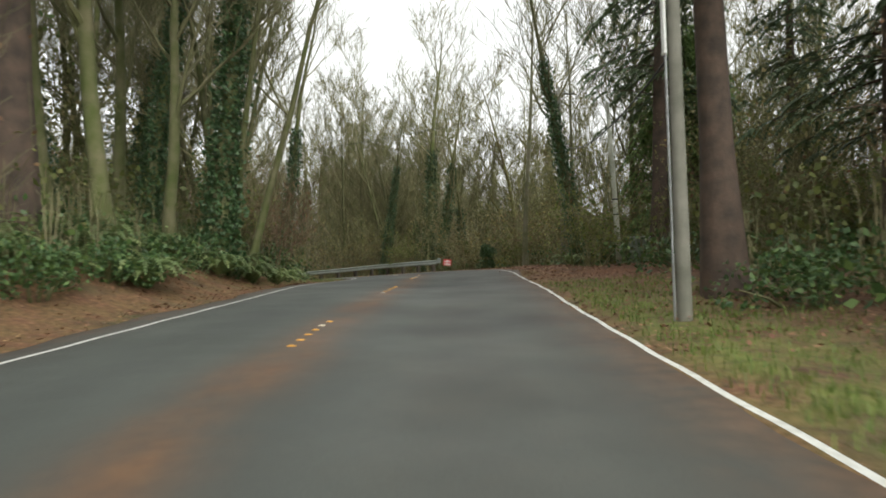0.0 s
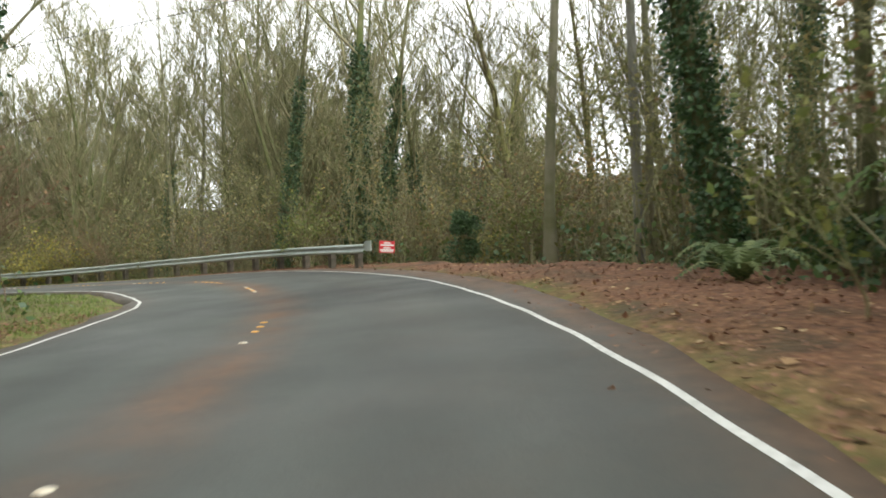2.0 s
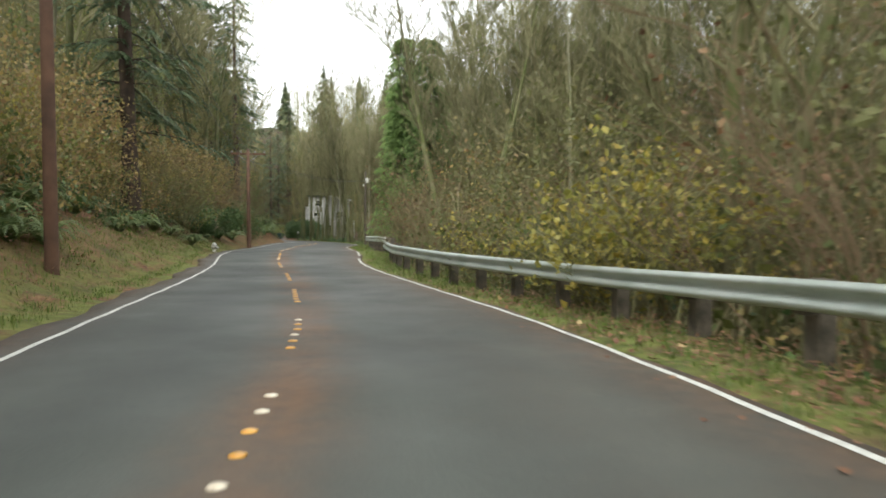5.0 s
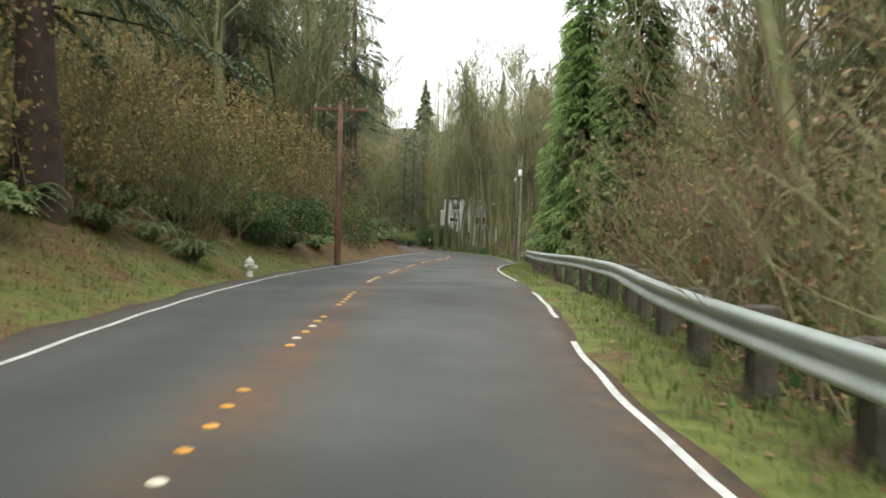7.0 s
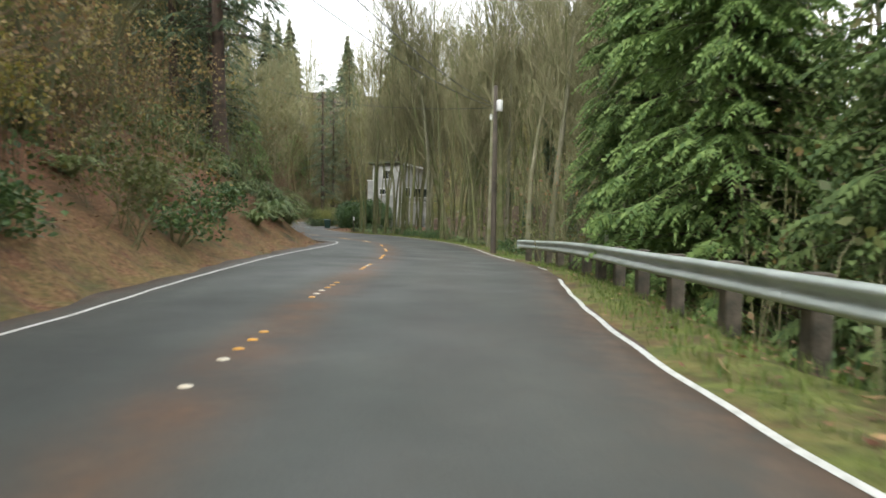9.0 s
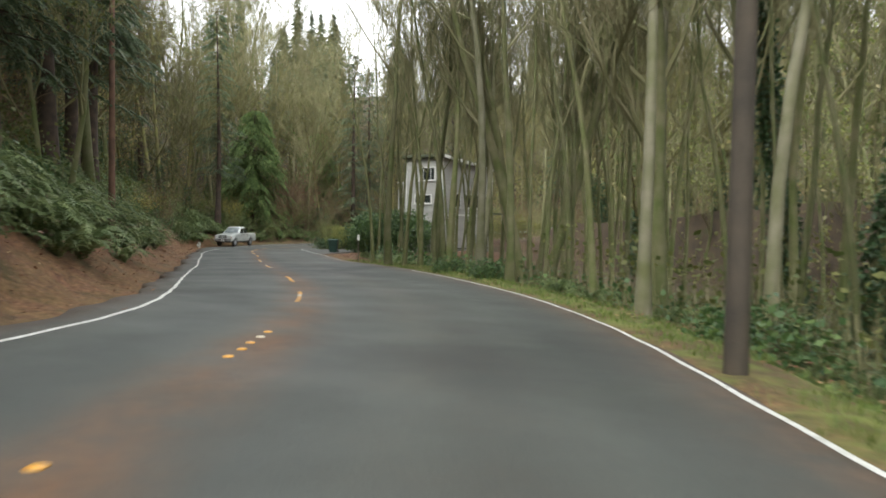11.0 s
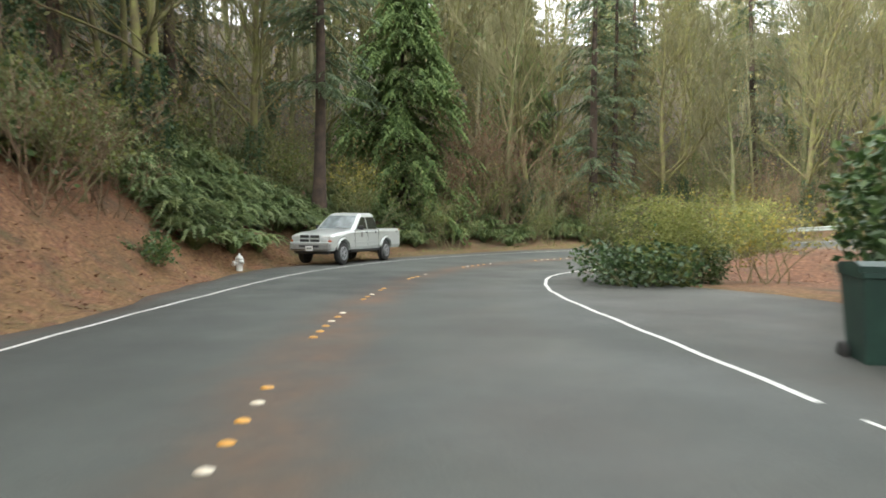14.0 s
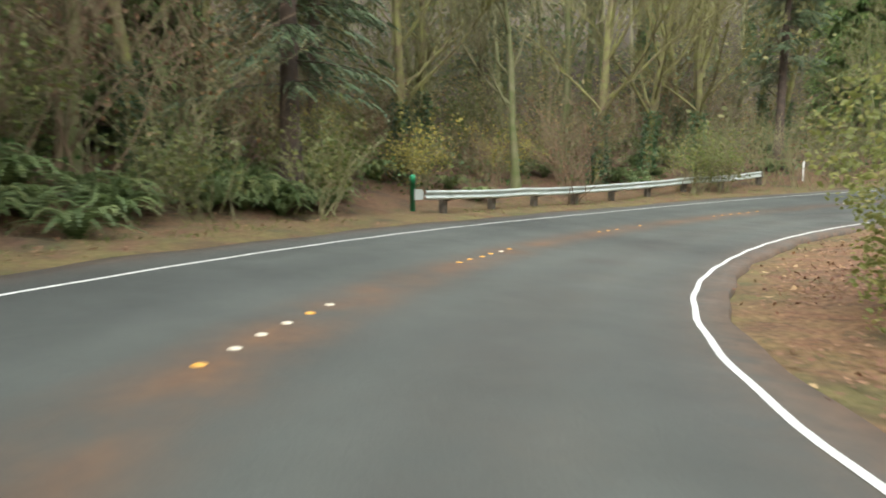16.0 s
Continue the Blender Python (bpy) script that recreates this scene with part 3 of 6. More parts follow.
for name, values in (("stain", stain), ("track", track), ("dirt", np.maximum(np.maximum(dirt_l, dirt_r), pull_out))):
    road_mesh.attributes.new(name, "FLOAT", "POINT").data.foreach_set("value", values.ravel().astype(np.float32))
tagged(new("road", road_mesh), "worn dark asphalt road with rust-brown leaf stain", "road", kind="structure")


def painted_line(name, s0, s1, off, width=0.078):
    s = np.arange(s0, s1, 0.4)
    w = np.linspace(-width / 2, width / 2, 2)
    p = place(s[:, None] + 0 * w, off(s)[:, None] + w + 0.012 * np.sin(s * 3.1)[:, None], 0.0245)
    k = np.arange(p.shape[0] * 2).reshape(-1, 2)
    f = np.stack([k[:-1, 0], k[:-1, 1], k[1:, 1], k[1:, 0]], -1)
    ob = new(name, big_mesh(name, p.reshape(-1, 3), f, LINE_WHITE))
    return tagged(ob, "worn white painted edge line", "road line", kind="structure")


painted_line("road_line_left", -44, RS[-1] - 4, off_left)
painted_line("road_line_right", -44, 90, off_right)
painted_line("road_line_right", 92, 97, off_right)
painted_line("road_line_right", 101, 121, off_right)
painted_line("road_line_right", 124, 126, off_right)
painted_line("road_line_right", 130, 161, off_right, 0.08)
painted_line("road_line_right", 177.5, 183.8, off_right, 0.05)
painted_line("road_line_right", 184, RS[-1] - 4, off_right)

dot_shape = Shape().lathe([(0.06, 0.0), (0.057, 0.008), (0.042, 0.015), (0.018, 0.019), (0.004, 0.02)], 10)
dot_yellow, dot_white = dot_shape.mesh("road_marker", DOT_YELLOW, True), dot_shape.mesh("road_marker", DOT_WHITE, True)
rng = random.Random(4)
for g in (-20, -10.4, -0.9, 8.5, 17.2, 25.4, 32.3, 41.8, 47.0, 52.0, 57.7, 62.9, 67.7, 72.9, 78.3, 84.0, 88.6, 92.8, 98.8, 104.5, 110.3, 116.2, 122, 128, 134, 140, 147, 154, 163.9, 171, 177.6, 182.3, 187.5,
          192.2, 197.8, 204.4, 210.6, 217.4, 225, 232, 239):
    for k in range(6):
        s = g + 0.5 * k
        if rng.random() < 0.06:
            continue
        p = place(s, off_mid(s) + rng.uniform(-0.015, 0.015), 0.019)
        ob = new("road_marker", dot_white if rng.random() < 0.2 else dot_yellow)
        ob.matrix_world = Matrix.Translation(p) @ pose(0, 0, 0, 0, 0, math.degrees(heading(s)))
        tagged(ob, "round yellow raised ceramic marker on the asphalt", "road marker", "raised markers along the centre line")

# ---- trees, shrubs and ferns ----
def rand_dir(r, tilt):
    a = r.uniform(0, 2 * math.pi)
    return Vector((math.cos(a) * math.sin(tilt), math.sin(a) * math.sin(tilt), math.cos(tilt)))


def limb(shape, r, start, way_out, span, rad, level, opt, tips=None):
    """A branch that bends upwards, with smaller ones along it."""
    n = (5, 3, 2, 1)[min(level, 3)]
    pts, d, p = [Vector(start)], Vector(way_out).normalized(), Vector(start)
    for k in range(n):
        d = (d + Vector((r.gauss(0, 1), r.gauss(0, 1), r.gauss(0, 0.6))) * opt["crook"] + Vector((0, 0, opt["up"]))).normalized()
        p = p + d * span / n
        pts.append(p.copy())
    shape.tube(pts, [max(rad * (1 - 0.8 * k / n), opt["thin"]) for k in range(n + 1)], (5, 3, 3, 3)[min(level, 3)], False)
    if tips is not None:
        tips.append((pts[-1], d))
    if level < opt["levels"]:
        for k in range(opt["kids"][level]):
            u = r.uniform(0.25, 1.0) * n
            i = min(int(u), n - 1)
            q = pts[i].lerp(pts[i + 1], u - i)
            axis = (pts[i + 1] - pts[i]).normalized()
            out = (axis + rand_dir(r, 1.4) * opt["spread"]).normalized()
            limb(shape, r, q, out, span * r.uniform(0.34, 0.6), rad * 0.5 * (1 - 0.5 * u / n), level + 1, opt, tips)


def leaf(shape, r, p, size, flat=0.0):
    a = Vector((r.gauss(0, 1), r.gauss(0, 1), r.gauss(0, 1 - flat))).normalized()
    b = a.cross(Vector((r.gauss(0, 1), r.gauss(0, 1), r.gauss(0, 1)))).normalized()
    c = a.cross(b)
    p, k = Vector(p), len(shape.v)
    shape.v += [tuple(p), tuple(p + a * size * 0.55 + b * size * 0.36 + c * size * 0.1), tuple(p + a * size), tuple(p + a * size * 0.5 - b * size * 0.36 + c * size * 0.12)]
    shape.f.append((k, k + 1, k + 2, k + 3))


def stem_line(r, height, lean, crook=0.03, n=9, start=(0, 0, 0)):
    d, p, pts = Vector((lean[0], lean[1], 1)).normalized(), Vector(start), [Vector(start)]
    for k in range(n):
        d = (d + Vector((r.gauss(0, 1), r.gauss(0, 1), 0)) * crook + Vector((0, 0, 0.03))).normalized()
        p = p + d * height / n
        pts.append(p.copy())
    return pts


def bare_tree(name, seed, height, rad, stems=1, first=0.3, limbs=14, lean=0.1, bark=None, ivy=0.0, leaves=0, up=0.16, label="", twigs=(6, 4, 2)):
    r = random.Random(seed)
    tree = thing(name, label, "tree")
    trunk, crown, ivies, foliage = Shape(), Shape(), Shape(), Shape()
    opt = dict(crook=0.16, up=up, thin=0.012, levels=3, kids=twigs, spread=0.75)
    tips = []
    for j in range(stems):
        a = 2 * math.pi * j / stems + r.uniform(-0.5, 0.5)
        k = 0.0 if stems == 1 else 1.0
        h, w = height * r.uniform(0.85, 1.0), rad * (1 if stems == 1 else r.uniform(0.6, 0.9))
        pts = stem_line(r, h, (lean * math.cos(a) * (1 + k) + r.gauss(0, 0.03), lean * math.sin(a) * (1 + k) + r.gauss(0, 0.03)), 0.045, 9,
                        (0.35 * k * math.cos(a), 0.35 * k * math.sin(a), -0.5))
        n = len(pts) - 1
        trunk.tube(pts, [w * (1.45 if i == 0 else 1 - 0.86 * i / n) for i in range(n + 1)], 9, False)
        for q in range(max(5, limbs // (1 if stems == 1 else 2))):
            u = (first + (0.99 - first) * (q + r.random()) / max(5, limbs // (1 if stems == 1 else 2))) * n
            i = min(int(u), n - 1)
            p = pts[i].lerp(pts[i + 1], u - i)
            limb(crown, r, p, rand_dir(r, r.uniform(0.5, 1.05)), h * r.uniform(0.2, 0.4) * (1.15 - 0.5 * u / n), w * 0.34 * (1.15 - u / n) + 0.012, 0, opt, tips)
        if ivy:
            for q in range(int(8000 * ivy)):
                u = r.random() ** 1.3 * ivy * n
                i = min(int(u), n - 1)
                p = pts[i].lerp(pts[i + 1], u - i)
                ww = w * (1 - 0.7 * u / n) + abs(r.gauss(0.08, 0.14)) * (1.2 - 0.5 * u / n)
                a2 = r.uniform(0, 6.283)
                leaf(ivies, r, p + Vector((math.cos(a2) * ww, math.sin(a2) * ww, r.uniform(-0.2, 0.2))), r.uniform(0.10, 0.20))
    for q in range(leaves):
        p, d = tips[r.randrange(len(tips))]
        leaf(foliage, r, p + Vector((r.gauss(0, 0.2), r.gauss(0, 0.2), r.gauss(0, 0.2))), r.uniform(0.10, 0.2))
    part("trunk", trunk, bark or BARK, tree, smooth=True)
    part("crown", crown, BARK_MOSS if bark is BARK_MOSS else TWIG, tree)
    if ivy:
        part("ivy", ivies, IVY, tree, "dark green ivy climbing the trunk")
    if leaves:
        part("foliage", foliage, LEAF_GREEN, tree, "sparse yellow-green leaves")
    return tree


def spray(shape, r, p, d, size, droop):
    """One flat evergreen spray: a stem with slim leaflets on both sides, its tip bent down."""
    d = Vector(d).normalized()
    w = d.cross(Vector((0, 0, 1))).normalized() + Vector((0, 0, r.gauss(0, 0.3)))
    for k in range(6):
        u = (k + 0.3) / 6
        q = p + d * size * u + Vector((0, 0, -droop * u * u * size))
        for sgn in (-1, 1):
            e = q + (d * 0.7 + w * sgn * 0.65) * size * 0.44 * (1.15 - u) + Vector((0, 0, -0.14 * size))
            i = len(shape.v)
            shape.v += [tuple(q - d * size * 0.03), tuple(e), tuple(q + d * size * 0.19)]
            shape.f.append((i, i + 1, i + 2))
    e, i = p + d * size * 1.1 + Vector((0, 0, -droop * size)), len(shape.v)
    q = p + d * size * 0.75 + Vector((0, 0, -droop * 0.55 * size))
    shape.v += [tuple(q + w * size * 0.05), tuple(e), tuple(q - w * size * 0.05)]
    shape.f.append((i, i + 1, i + 2))


def conifer(name, seed, height, rad, width, first=0.05, whorls=34, needle=None, label="", droop=0.35, size=0.75, boughs=(3, 5), step=0.42):
    r = random.Random(seed)
    tree = thing(name, label, "tree")
    trunk, wood, green = Shape(), Shape(), Shape()
    pts = stem_line(r, height, (r.gauss(0, 0.015), r.gauss(0, 0.015)), 0.008, 8, (0, 0, -0.5))
    trunk.tube(pts, [rad * (1.4 if i == 0 else 1 - 0.92 * i / 8) for i in range(9)], 10, False)
    for k in range(whorls):
        u = first + (0.985 - first) * (k + r.random() * 0.8) / whorls
        i = min(int(u * 8), 7)
        c = pts[i].lerp(pts[i + 1], u * 8 - i)
        for j in range(r.randint(*boughs)):
            a, reach = r.uniform(0, 6.283), width * (1.02 - u) ** 0.75 * r.uniform(0.6, 1.1) + 0.3
            d = Vector((math.cos(a), math.sin(a), r.uniform(-0.12, 0.22)))
            n = max(3, int(reach / step))
            line = []
            for q in range(n + 1):
                v = q / n
                line.append(c + d * reach * v + Vector((0, 0, -droop * reach * v * v * 0.55 + 0.10 * reach * max(0, v - 0.75))))
            wood.tube([line[0], line[n // 2], line[n]], [0.05 * (1.1 - u), 0.03 * (1.1 - u), 0.008], 3, False)
            for q in range(1, n + 1):
                t = line[q] - line[q - 1]
                for sgn in (-1, 1):
                    out = t.normalized() + t.cross(Vector((0, 0, 1))).normalized() * sgn * r.uniform(0.5, 1.1)
                    spray(green, r, line[q], out, size * r.uniform(0.6, 1.15), droop + r.uniform(0, 0.5))
            spray(green, r, line[n], line[n] - line[n - 1], size, droop)
    part("trunk", trunk, BARK_DARK, tree, smooth=True)
    tagged(part("bough", wood, BARK_DARK, tree), kind="stuff")
    part("crown", green, needle or NEEDLE, tree)
    return tree


def shrub(name, seed, height, width, stems, leaves, leaf_material, twig_material, label, size=(0.07, 0.15), category="shrub", kids=(5, 4, 0), up=0.05):
    r = random.Random(seed)
    bush = thing(name, label, category)
    wood, green, tips = Shape(), Shape(), []
    opt = dict(crook=0.2, up=up, thin=0.006, levels=2, kids=kids, spread=0.9)
    for k in range(stems):
        base = Vector((r.gauss(0, width * 0.2), r.gauss(0, width * 0.2), -0.15))
        limb(wood, r, base, rand_dir(r, r.uniform(0.1, 0.75)), height * r.uniform(0.6, 1.05), 0.022, 0, opt, tips)
    for k in range(leaves):
        p, d = tips[r.randrange(len(tips))]
        leaf(green, r, p + Vector((r.gauss(0, 0.12), r.gauss(0, 0.12), r.gauss(0, 0.12))) - d * r.uniform(0, 0.5), r.uniform(*size))
    part("stem", wood, twig_material, bush)
    if leaves:
        part("foliage", green, leaf_material, bush)
    return bush


def broad_bush(name, seed, height, width, leaves, material, label, size=(0.16, 0.3), taper=0.0):
    """A dense evergreen bush: an uneven shell of large leaves over inner stems."""
    r = random.Random(seed)
    bush = thing(name, label, "bush")
    wood, green = Shape(), Shape()
    lumps = [(Vector((r.gauss(0, width * 0.28), r.gauss(0, width * 0.28), height * r.uniform(0.16, 0.66))), r.uniform(0.28, 0.48) * min(height, width)) for _ in range(9)]
    for c, w in lumps:
        slim = 1 - taper * c.z / height
        c.x, c.y, w = c.x * slim, c.y * slim, w * slim
        wood.tube([(c.x * 0.2, c.y * 0.2, -0.2), (c.x * 0.6, c.y * 0.6, c.z * 0.5), tuple(c)], [0.05, 0.035, 0.012], 4, False)
        for k in range(leaves // 9):
            d = rand_dir(r, math.acos(r.uniform(-0.9, 1)))
            leaf(green, r, c + d * w * r.uniform(0.72, 1.12), r.uniform(*size), 0.4)
    part("stem", wood, BARK, bush)
    part("foliage", green, material, bush)
    return bush


def fern(name, seed, fronds, span):
    r = random.Random(seed)
    plant = thing(name, "green sword fern with arching fronds", "fern", "ferns on the forest floor")
    green = Shape()
    for k in range(fronds):
        a, reach, rise = 2 * math.pi * (k + r.uniform(-0.3, 0.3)) / fronds, span * r.uniform(0.7, 1.15), r.uniform(1.0, 2.1)
        d = Vector((math.cos(a), math.sin(a), 0))
        w = Vector((-d.y, d.x, 0))
        n, line = 16, []
        for q in range(n + 1):
            v = q / n
            line.append(d * reach * v + Vector((0, 0, rise * span * (v - 0.85 * v * v) + 0.03)))
        k0 = len(green.v)
        green.v += [tuple(c) for c in line]
        for q in range(n):
            v = q / n
            width = span * 0.13 * math.sin(math.pi * min(1, 0.22 + v * 0.78)) + 0.010
            for sgn in (-1, 1):
                t, i = line[q + 1] - line[q], len(green.v)
                green.v.append(tuple(line[q] + t * 0.9 + w * sgn * width + Vector((0, 0, r.uniform(-0.05, -0.01)))))
                green.f.append((k0 + q, i, k0 + q + 1))
    me = green.mesh("fronds", FERN)
    part("fronds", me, FERN, plant)
    return plant


KINDS = {
    "maple": [bare_tree("bare_maple_tree", 11 + k, 19 + 1.5 * k, 0.24, 1, 0.22, 16, 0.06, BARK, twigs=(8, 6, 3), label="tall leafless maple tree with mossy bark") for k in range(3)],
    "clump": [bare_tree("bare_maple_tree", 31 + k, 19, 0.26, 3 + k, 0.30, 13, 0.12, BARK, twigs=(8, 6, 3), label="leafless maple with several mossy stems from one base") for k in range(2)],
    "alder": [bare_tree("bare_alder_tree", 41 + k, 22, 0.17, 1, 0.42, 10, 0.03, BARK_PALE, label="slim leafless alder with pale grey-brown bark", up=0.22) for k in range(2)],
    "ivied": [bare_tree("ivy_clad_tree", 51 + k, 21, 0.30, 1, 0.45, 11, 0.04, BARK, 0.55 + 0.15 * k, label="leafless tree with its trunk wrapped in ivy") for k in range(2)],
    "leafy": [bare_tree("autumn_maple_tree", 61, 12, 0.14, 2, 0.2, 14, 0.12, BARK, 0, 1500, label="slender maple with a few late yellow-green leaves")],
    "fir": [conifer("fir_tree", 71 + k, 27, 0.36, 3.4, 0.16 + 0.1 * k, 40, NEEDLE_DARK, "tall dark green fir tree", 0.4, 0.62) for k in range(2)],
    "cedar": [conifer("cedar_tree", 81 + k, 15 + 8 * k, 0.28, 3.0 + 0.1 * k, 0.05, 52 + 14 * k, NEEDLE, "dense green cedar with drooping sprays", 0.45, 0.75, (7, 9), 0.34) for k in range(2)],
    "hemlock": [conifer("hemlock_tree", 88, 11, 0.2, 3.4, 0.06, 30, NEEDLE, "broad green hemlock with drooping sprays", 0.6, 0.85, (6, 9), 0.36)],
    "twiggy": [shrub("leafless_shrub", 91 + k, 3.2 + 0.6 * k, 2.0, 13, 170, LEAF_BROWN, TWIG_RED if k % 2 else TWIG, "brown twiggy shrub nearly bare of leaves") for k in range(4)],
    "mossy": [bare_tree("mossy_maple_tree", 171 + k, 20, 0.27, 1 + k, 0.16, 20, 0.05, BARK_MOSS, 0.22, twigs=(7, 4, 2), label="leafless maple with bright mossy limbs and ivy at its foot", up=0.07) for k in range(2)],
    "slim": [bare_tree("slim_alder_tree", 45 + k, 19, 0.15, 1 + k % 2, 0.45, 9, 0.05, BARK, label="slim leafless alder with green mossy bark", up=0.3) for k in range(3)],
    "yew": [broad_bush("dark_conical_bush", 138, 3.0, 1.25, 3400, IVY, "dark evergreen bush of upright conical shape", (0.07, 0.14), 0.75)],
    "tall": [shrub("vine_maple_shrub", 151 + k, 6.5, 3.0, 9, 700, LEAF_OLIVE, TWIG, "tall thin shrub with sparse olive leaves", (0.10, 0.2), "shrub", (6, 4, 0), 0.12) for k in range(3)],
    "yellow": [shrub("yellow_leaved_shrub", 101 + k, 2.6, 2.0, 12, 800, LEAF_YELLOW, TWIG, "thin shrub with yellow autumn leaves") for k in range(2)],
    "green": [shrub("green_leaved_shrub", 111 + k, 2.8, 2.2, 14, 900, LEAF_GREEN, TWIG, "shrub with dull yellow-green leaves", (0.09, 0.17)) for k in range(2)],
    "laurel": [broad_bush("evergreen_bush", 121 + k, 2.6, 3.0, 6500, LAUREL, "dense dark evergreen bush with glossy leaves", (0.10, 0.19)) for k in range(2)],
    "salal": [broad_bush("low_evergreen_bush", 131 + k, 1.1, 1.8, 900, LAUREL, "low evergreen undergrowth with leathery leaves", (0.09, 0.17)) for k in range(2)],
    "pale": [broad_bush("yellow_green_bush", 136 + k, 3.4, 2.6, 9500, LEAF_PALE, "dense bush with pale yellow-green leaves", (0.06, 0.12)) for k in range(2)],
    "fern": [fern("sword_fern", 141 + k, 24 + 3 * k, 1.05 + 0.12 * k) for k in range(3)],
}
FREE = {id(o) for kind in KINDS.values() for o in kind}
PLANT_RNG = random.Random(77)


def plant(kind, x, y, size=1.0, turn=None, which=None, tilt=0.0, label="", group=""):
    """Sets a plant of a kind on the ground; the first one is the original itself."""
    options = KINDS[kind]
    ob = options[PLANT_RNG.randrange(len(options)) if which is None else which % len(options)]
    a = PLANT_RNG.uniform(0, 360) if turn is None else turn
    m = pose(x, y, ground_at(x, y) - 0.03, tilt * math.cos(a), tilt * math.sin(a), a) @ Matrix.Diagonal((size, size, size, 1))
    if id(ob) in FREE:
        FREE.discard(id(ob))
        ob.matrix_basis = m
        made = ob
    else:
        keep = ob.matrix_basis.copy()
        ob.matrix_basis = Matrix()
        made = copy_thing(ob, m)
        ob.matrix_basis = keep
    return tagged(made, label, group=group)


def plant_at(kind, s, d, size=1.0, **more):
    p = place(s, d)
    return plant(kind, float(p[0]), float(p[1]), size, **more)


TAKEN = []


def scatter(seed, count, s0, s1, d0, d1, mix, size=(0.8, 1.15), gap=1.5, group="", tilt=2.0):
    """Spreads plants over a stretch of the roadside, clear of the road and of one another."""
    r, kinds = random.Random(seed), [k for k, n in mix for _ in range(n)]
    made = tries = 0
    while made < count and tries < count * 12:
        tries += 1
        s, d = r.uniform(s0, s1), r.uniform(d0, d1)
        x, y, _ = place(s, d)
        ss, rd, _ = nearest(x, y)
        if edge_left(ss)[0] - 0.9 < rd[0] < edge_right(ss)[0] + 0.9:
            continue
        if any((x - a) ** 2 + (y - b) ** 2 < (gap * 0.5 + c * 0.5) ** 2 for a, b, c in TAKEN) or any(math.hypot(x - a, y - b) < c for a, b, c in CLEAR):
            continue
        TAKEN.append((x, y, gap))
        plant(r.choice(kinds), float(x), float(y), r.uniform(*size), group=group, tilt=tilt)
        made += 1


# places kept free for buildings, vehicles and drives
CLEAR = [(3.35, 50.6, 1.8), (2.9, 48.6, 1.6), (2.4, 46.6, 1.4), (-127.6, 123.6, 5.6), (-131.5, 122.5, 3.0), (-146.7, 111.0, 3.2), (-143.2, 106.8, 1.2), (-51.6, 71.5, 0.9), (-124.05, 112.85, 1.6), (-130.8, 117.8, 3.8), (-123.2, 116.4, 2.6), (-135.5, 116.5, 2.5), (-61.0, 92.4, 3.2), (-65.5, 95.2, 2.6), (-55.4, 90.6, 3.0), (-57.5, 88.6, 2.2), (-53.5, 85.4, 2.0), (-49.8, 82.4, 1.6), (-80.4, 101.4, 1.2), (0.4, 49.6, 1.8), (1.2, 47.2, 1.6), (3.3, 49.4, 1.6), (-51.5, 86.0, 2.0), (-149.0, 113.5, 1.6), (-46.5, 80.5, 2.6), (-49.0, 85.0, 2.5), (-53.0, 89.0, 2.5), (-44.0, 78.5, 2.0), (-160.2, 116.2, 2.0), (-144.4, 126.8, 2.2), (-160.3, 134.2, 2.4), (-158.8, 131.6, 2.0), (-161.6, 136.6, 1.8)]

# ---- the woods ----
# stretch one: the bank on the near side, the woods past the bend
plant("yew", 3.3, 49.5, 1.0)
plant("clump", -7.6, 26.0, 0.95, which=0, turn=40)
for q, k, kind in (((-7.7, 24.0), 1.25, "ivied"), ((-8.5, 21.9), 0.9, "maple"), ((-10.1, 23.8), 0.9, "ivied"), ((-9.5, 19.8), 1.2, "maple"), ((-10.8, 19.2), 1.1, "maple"), ((-10.2, 16.8), 1.3, "fir")):
    TAKEN.append((*q, 1.2))
    plant(kind, *q, k, which=1)
scatter(1, 8, -6, 30, -20, -9.5, [("ivied", 1), ("maple", 3), ("alder", 2)], gap=2.5)
scatter(2, 42, 0, 42, -17, -7.5, [("twiggy", 5), ("salal", 2), ("green", 1)], gap=1.3)
scatter(3, 40, 0, 34, -13, -6.6, [("fern", 1)], gap=0.7)
plant("fir", 5.5, 13.4, 1.0, which=1)
scatter(4, 16, 4, 44, 7, 26, [("ivied", 1), ("maple", 3), ("alder", 2)], gap=2.6)
scatter(5, 51, 6, 46, 5.5, 18, [("twiggy", 4), ("fern", 2), ("salal", 2), ("green", 1)], gap=1.4)
scatter(49, 9, 6, 34, 8.5, 20, [("hemlock", 1), ("fir", 2)], (0.9, 1.2), gap=2.4)
scatter(48, 22, 58, 92, 26, 62, [("maple", 3), ("clump", 1), ("alder", 2)], (1.0, 1.25), gap=2.8)
scatter(6, 41, 40, 72, 6.5, 34, [("maple", 4), ("clump", 3), ("mossy", 1), ("alder", 2), ("ivied", 2)], gap=2.6)
scatter(7, 77, 40, 84, 5.5, 22, [("twiggy", 5), ("green", 2), ("yellow", 1), ("salal", 1)], gap=1.5)
scatter(8, 26, 38, 62, -26, -7.5, [("maple", 4), ("clump", 2), ("ivied", 1), ("leafy", 1)], gap=2.6)
scatter(9, 34, 38, 66, -16, -6.8, [("twiggy", 3), ("green", 2), ("salal", 2), ("fern", 2)], gap=1.3)
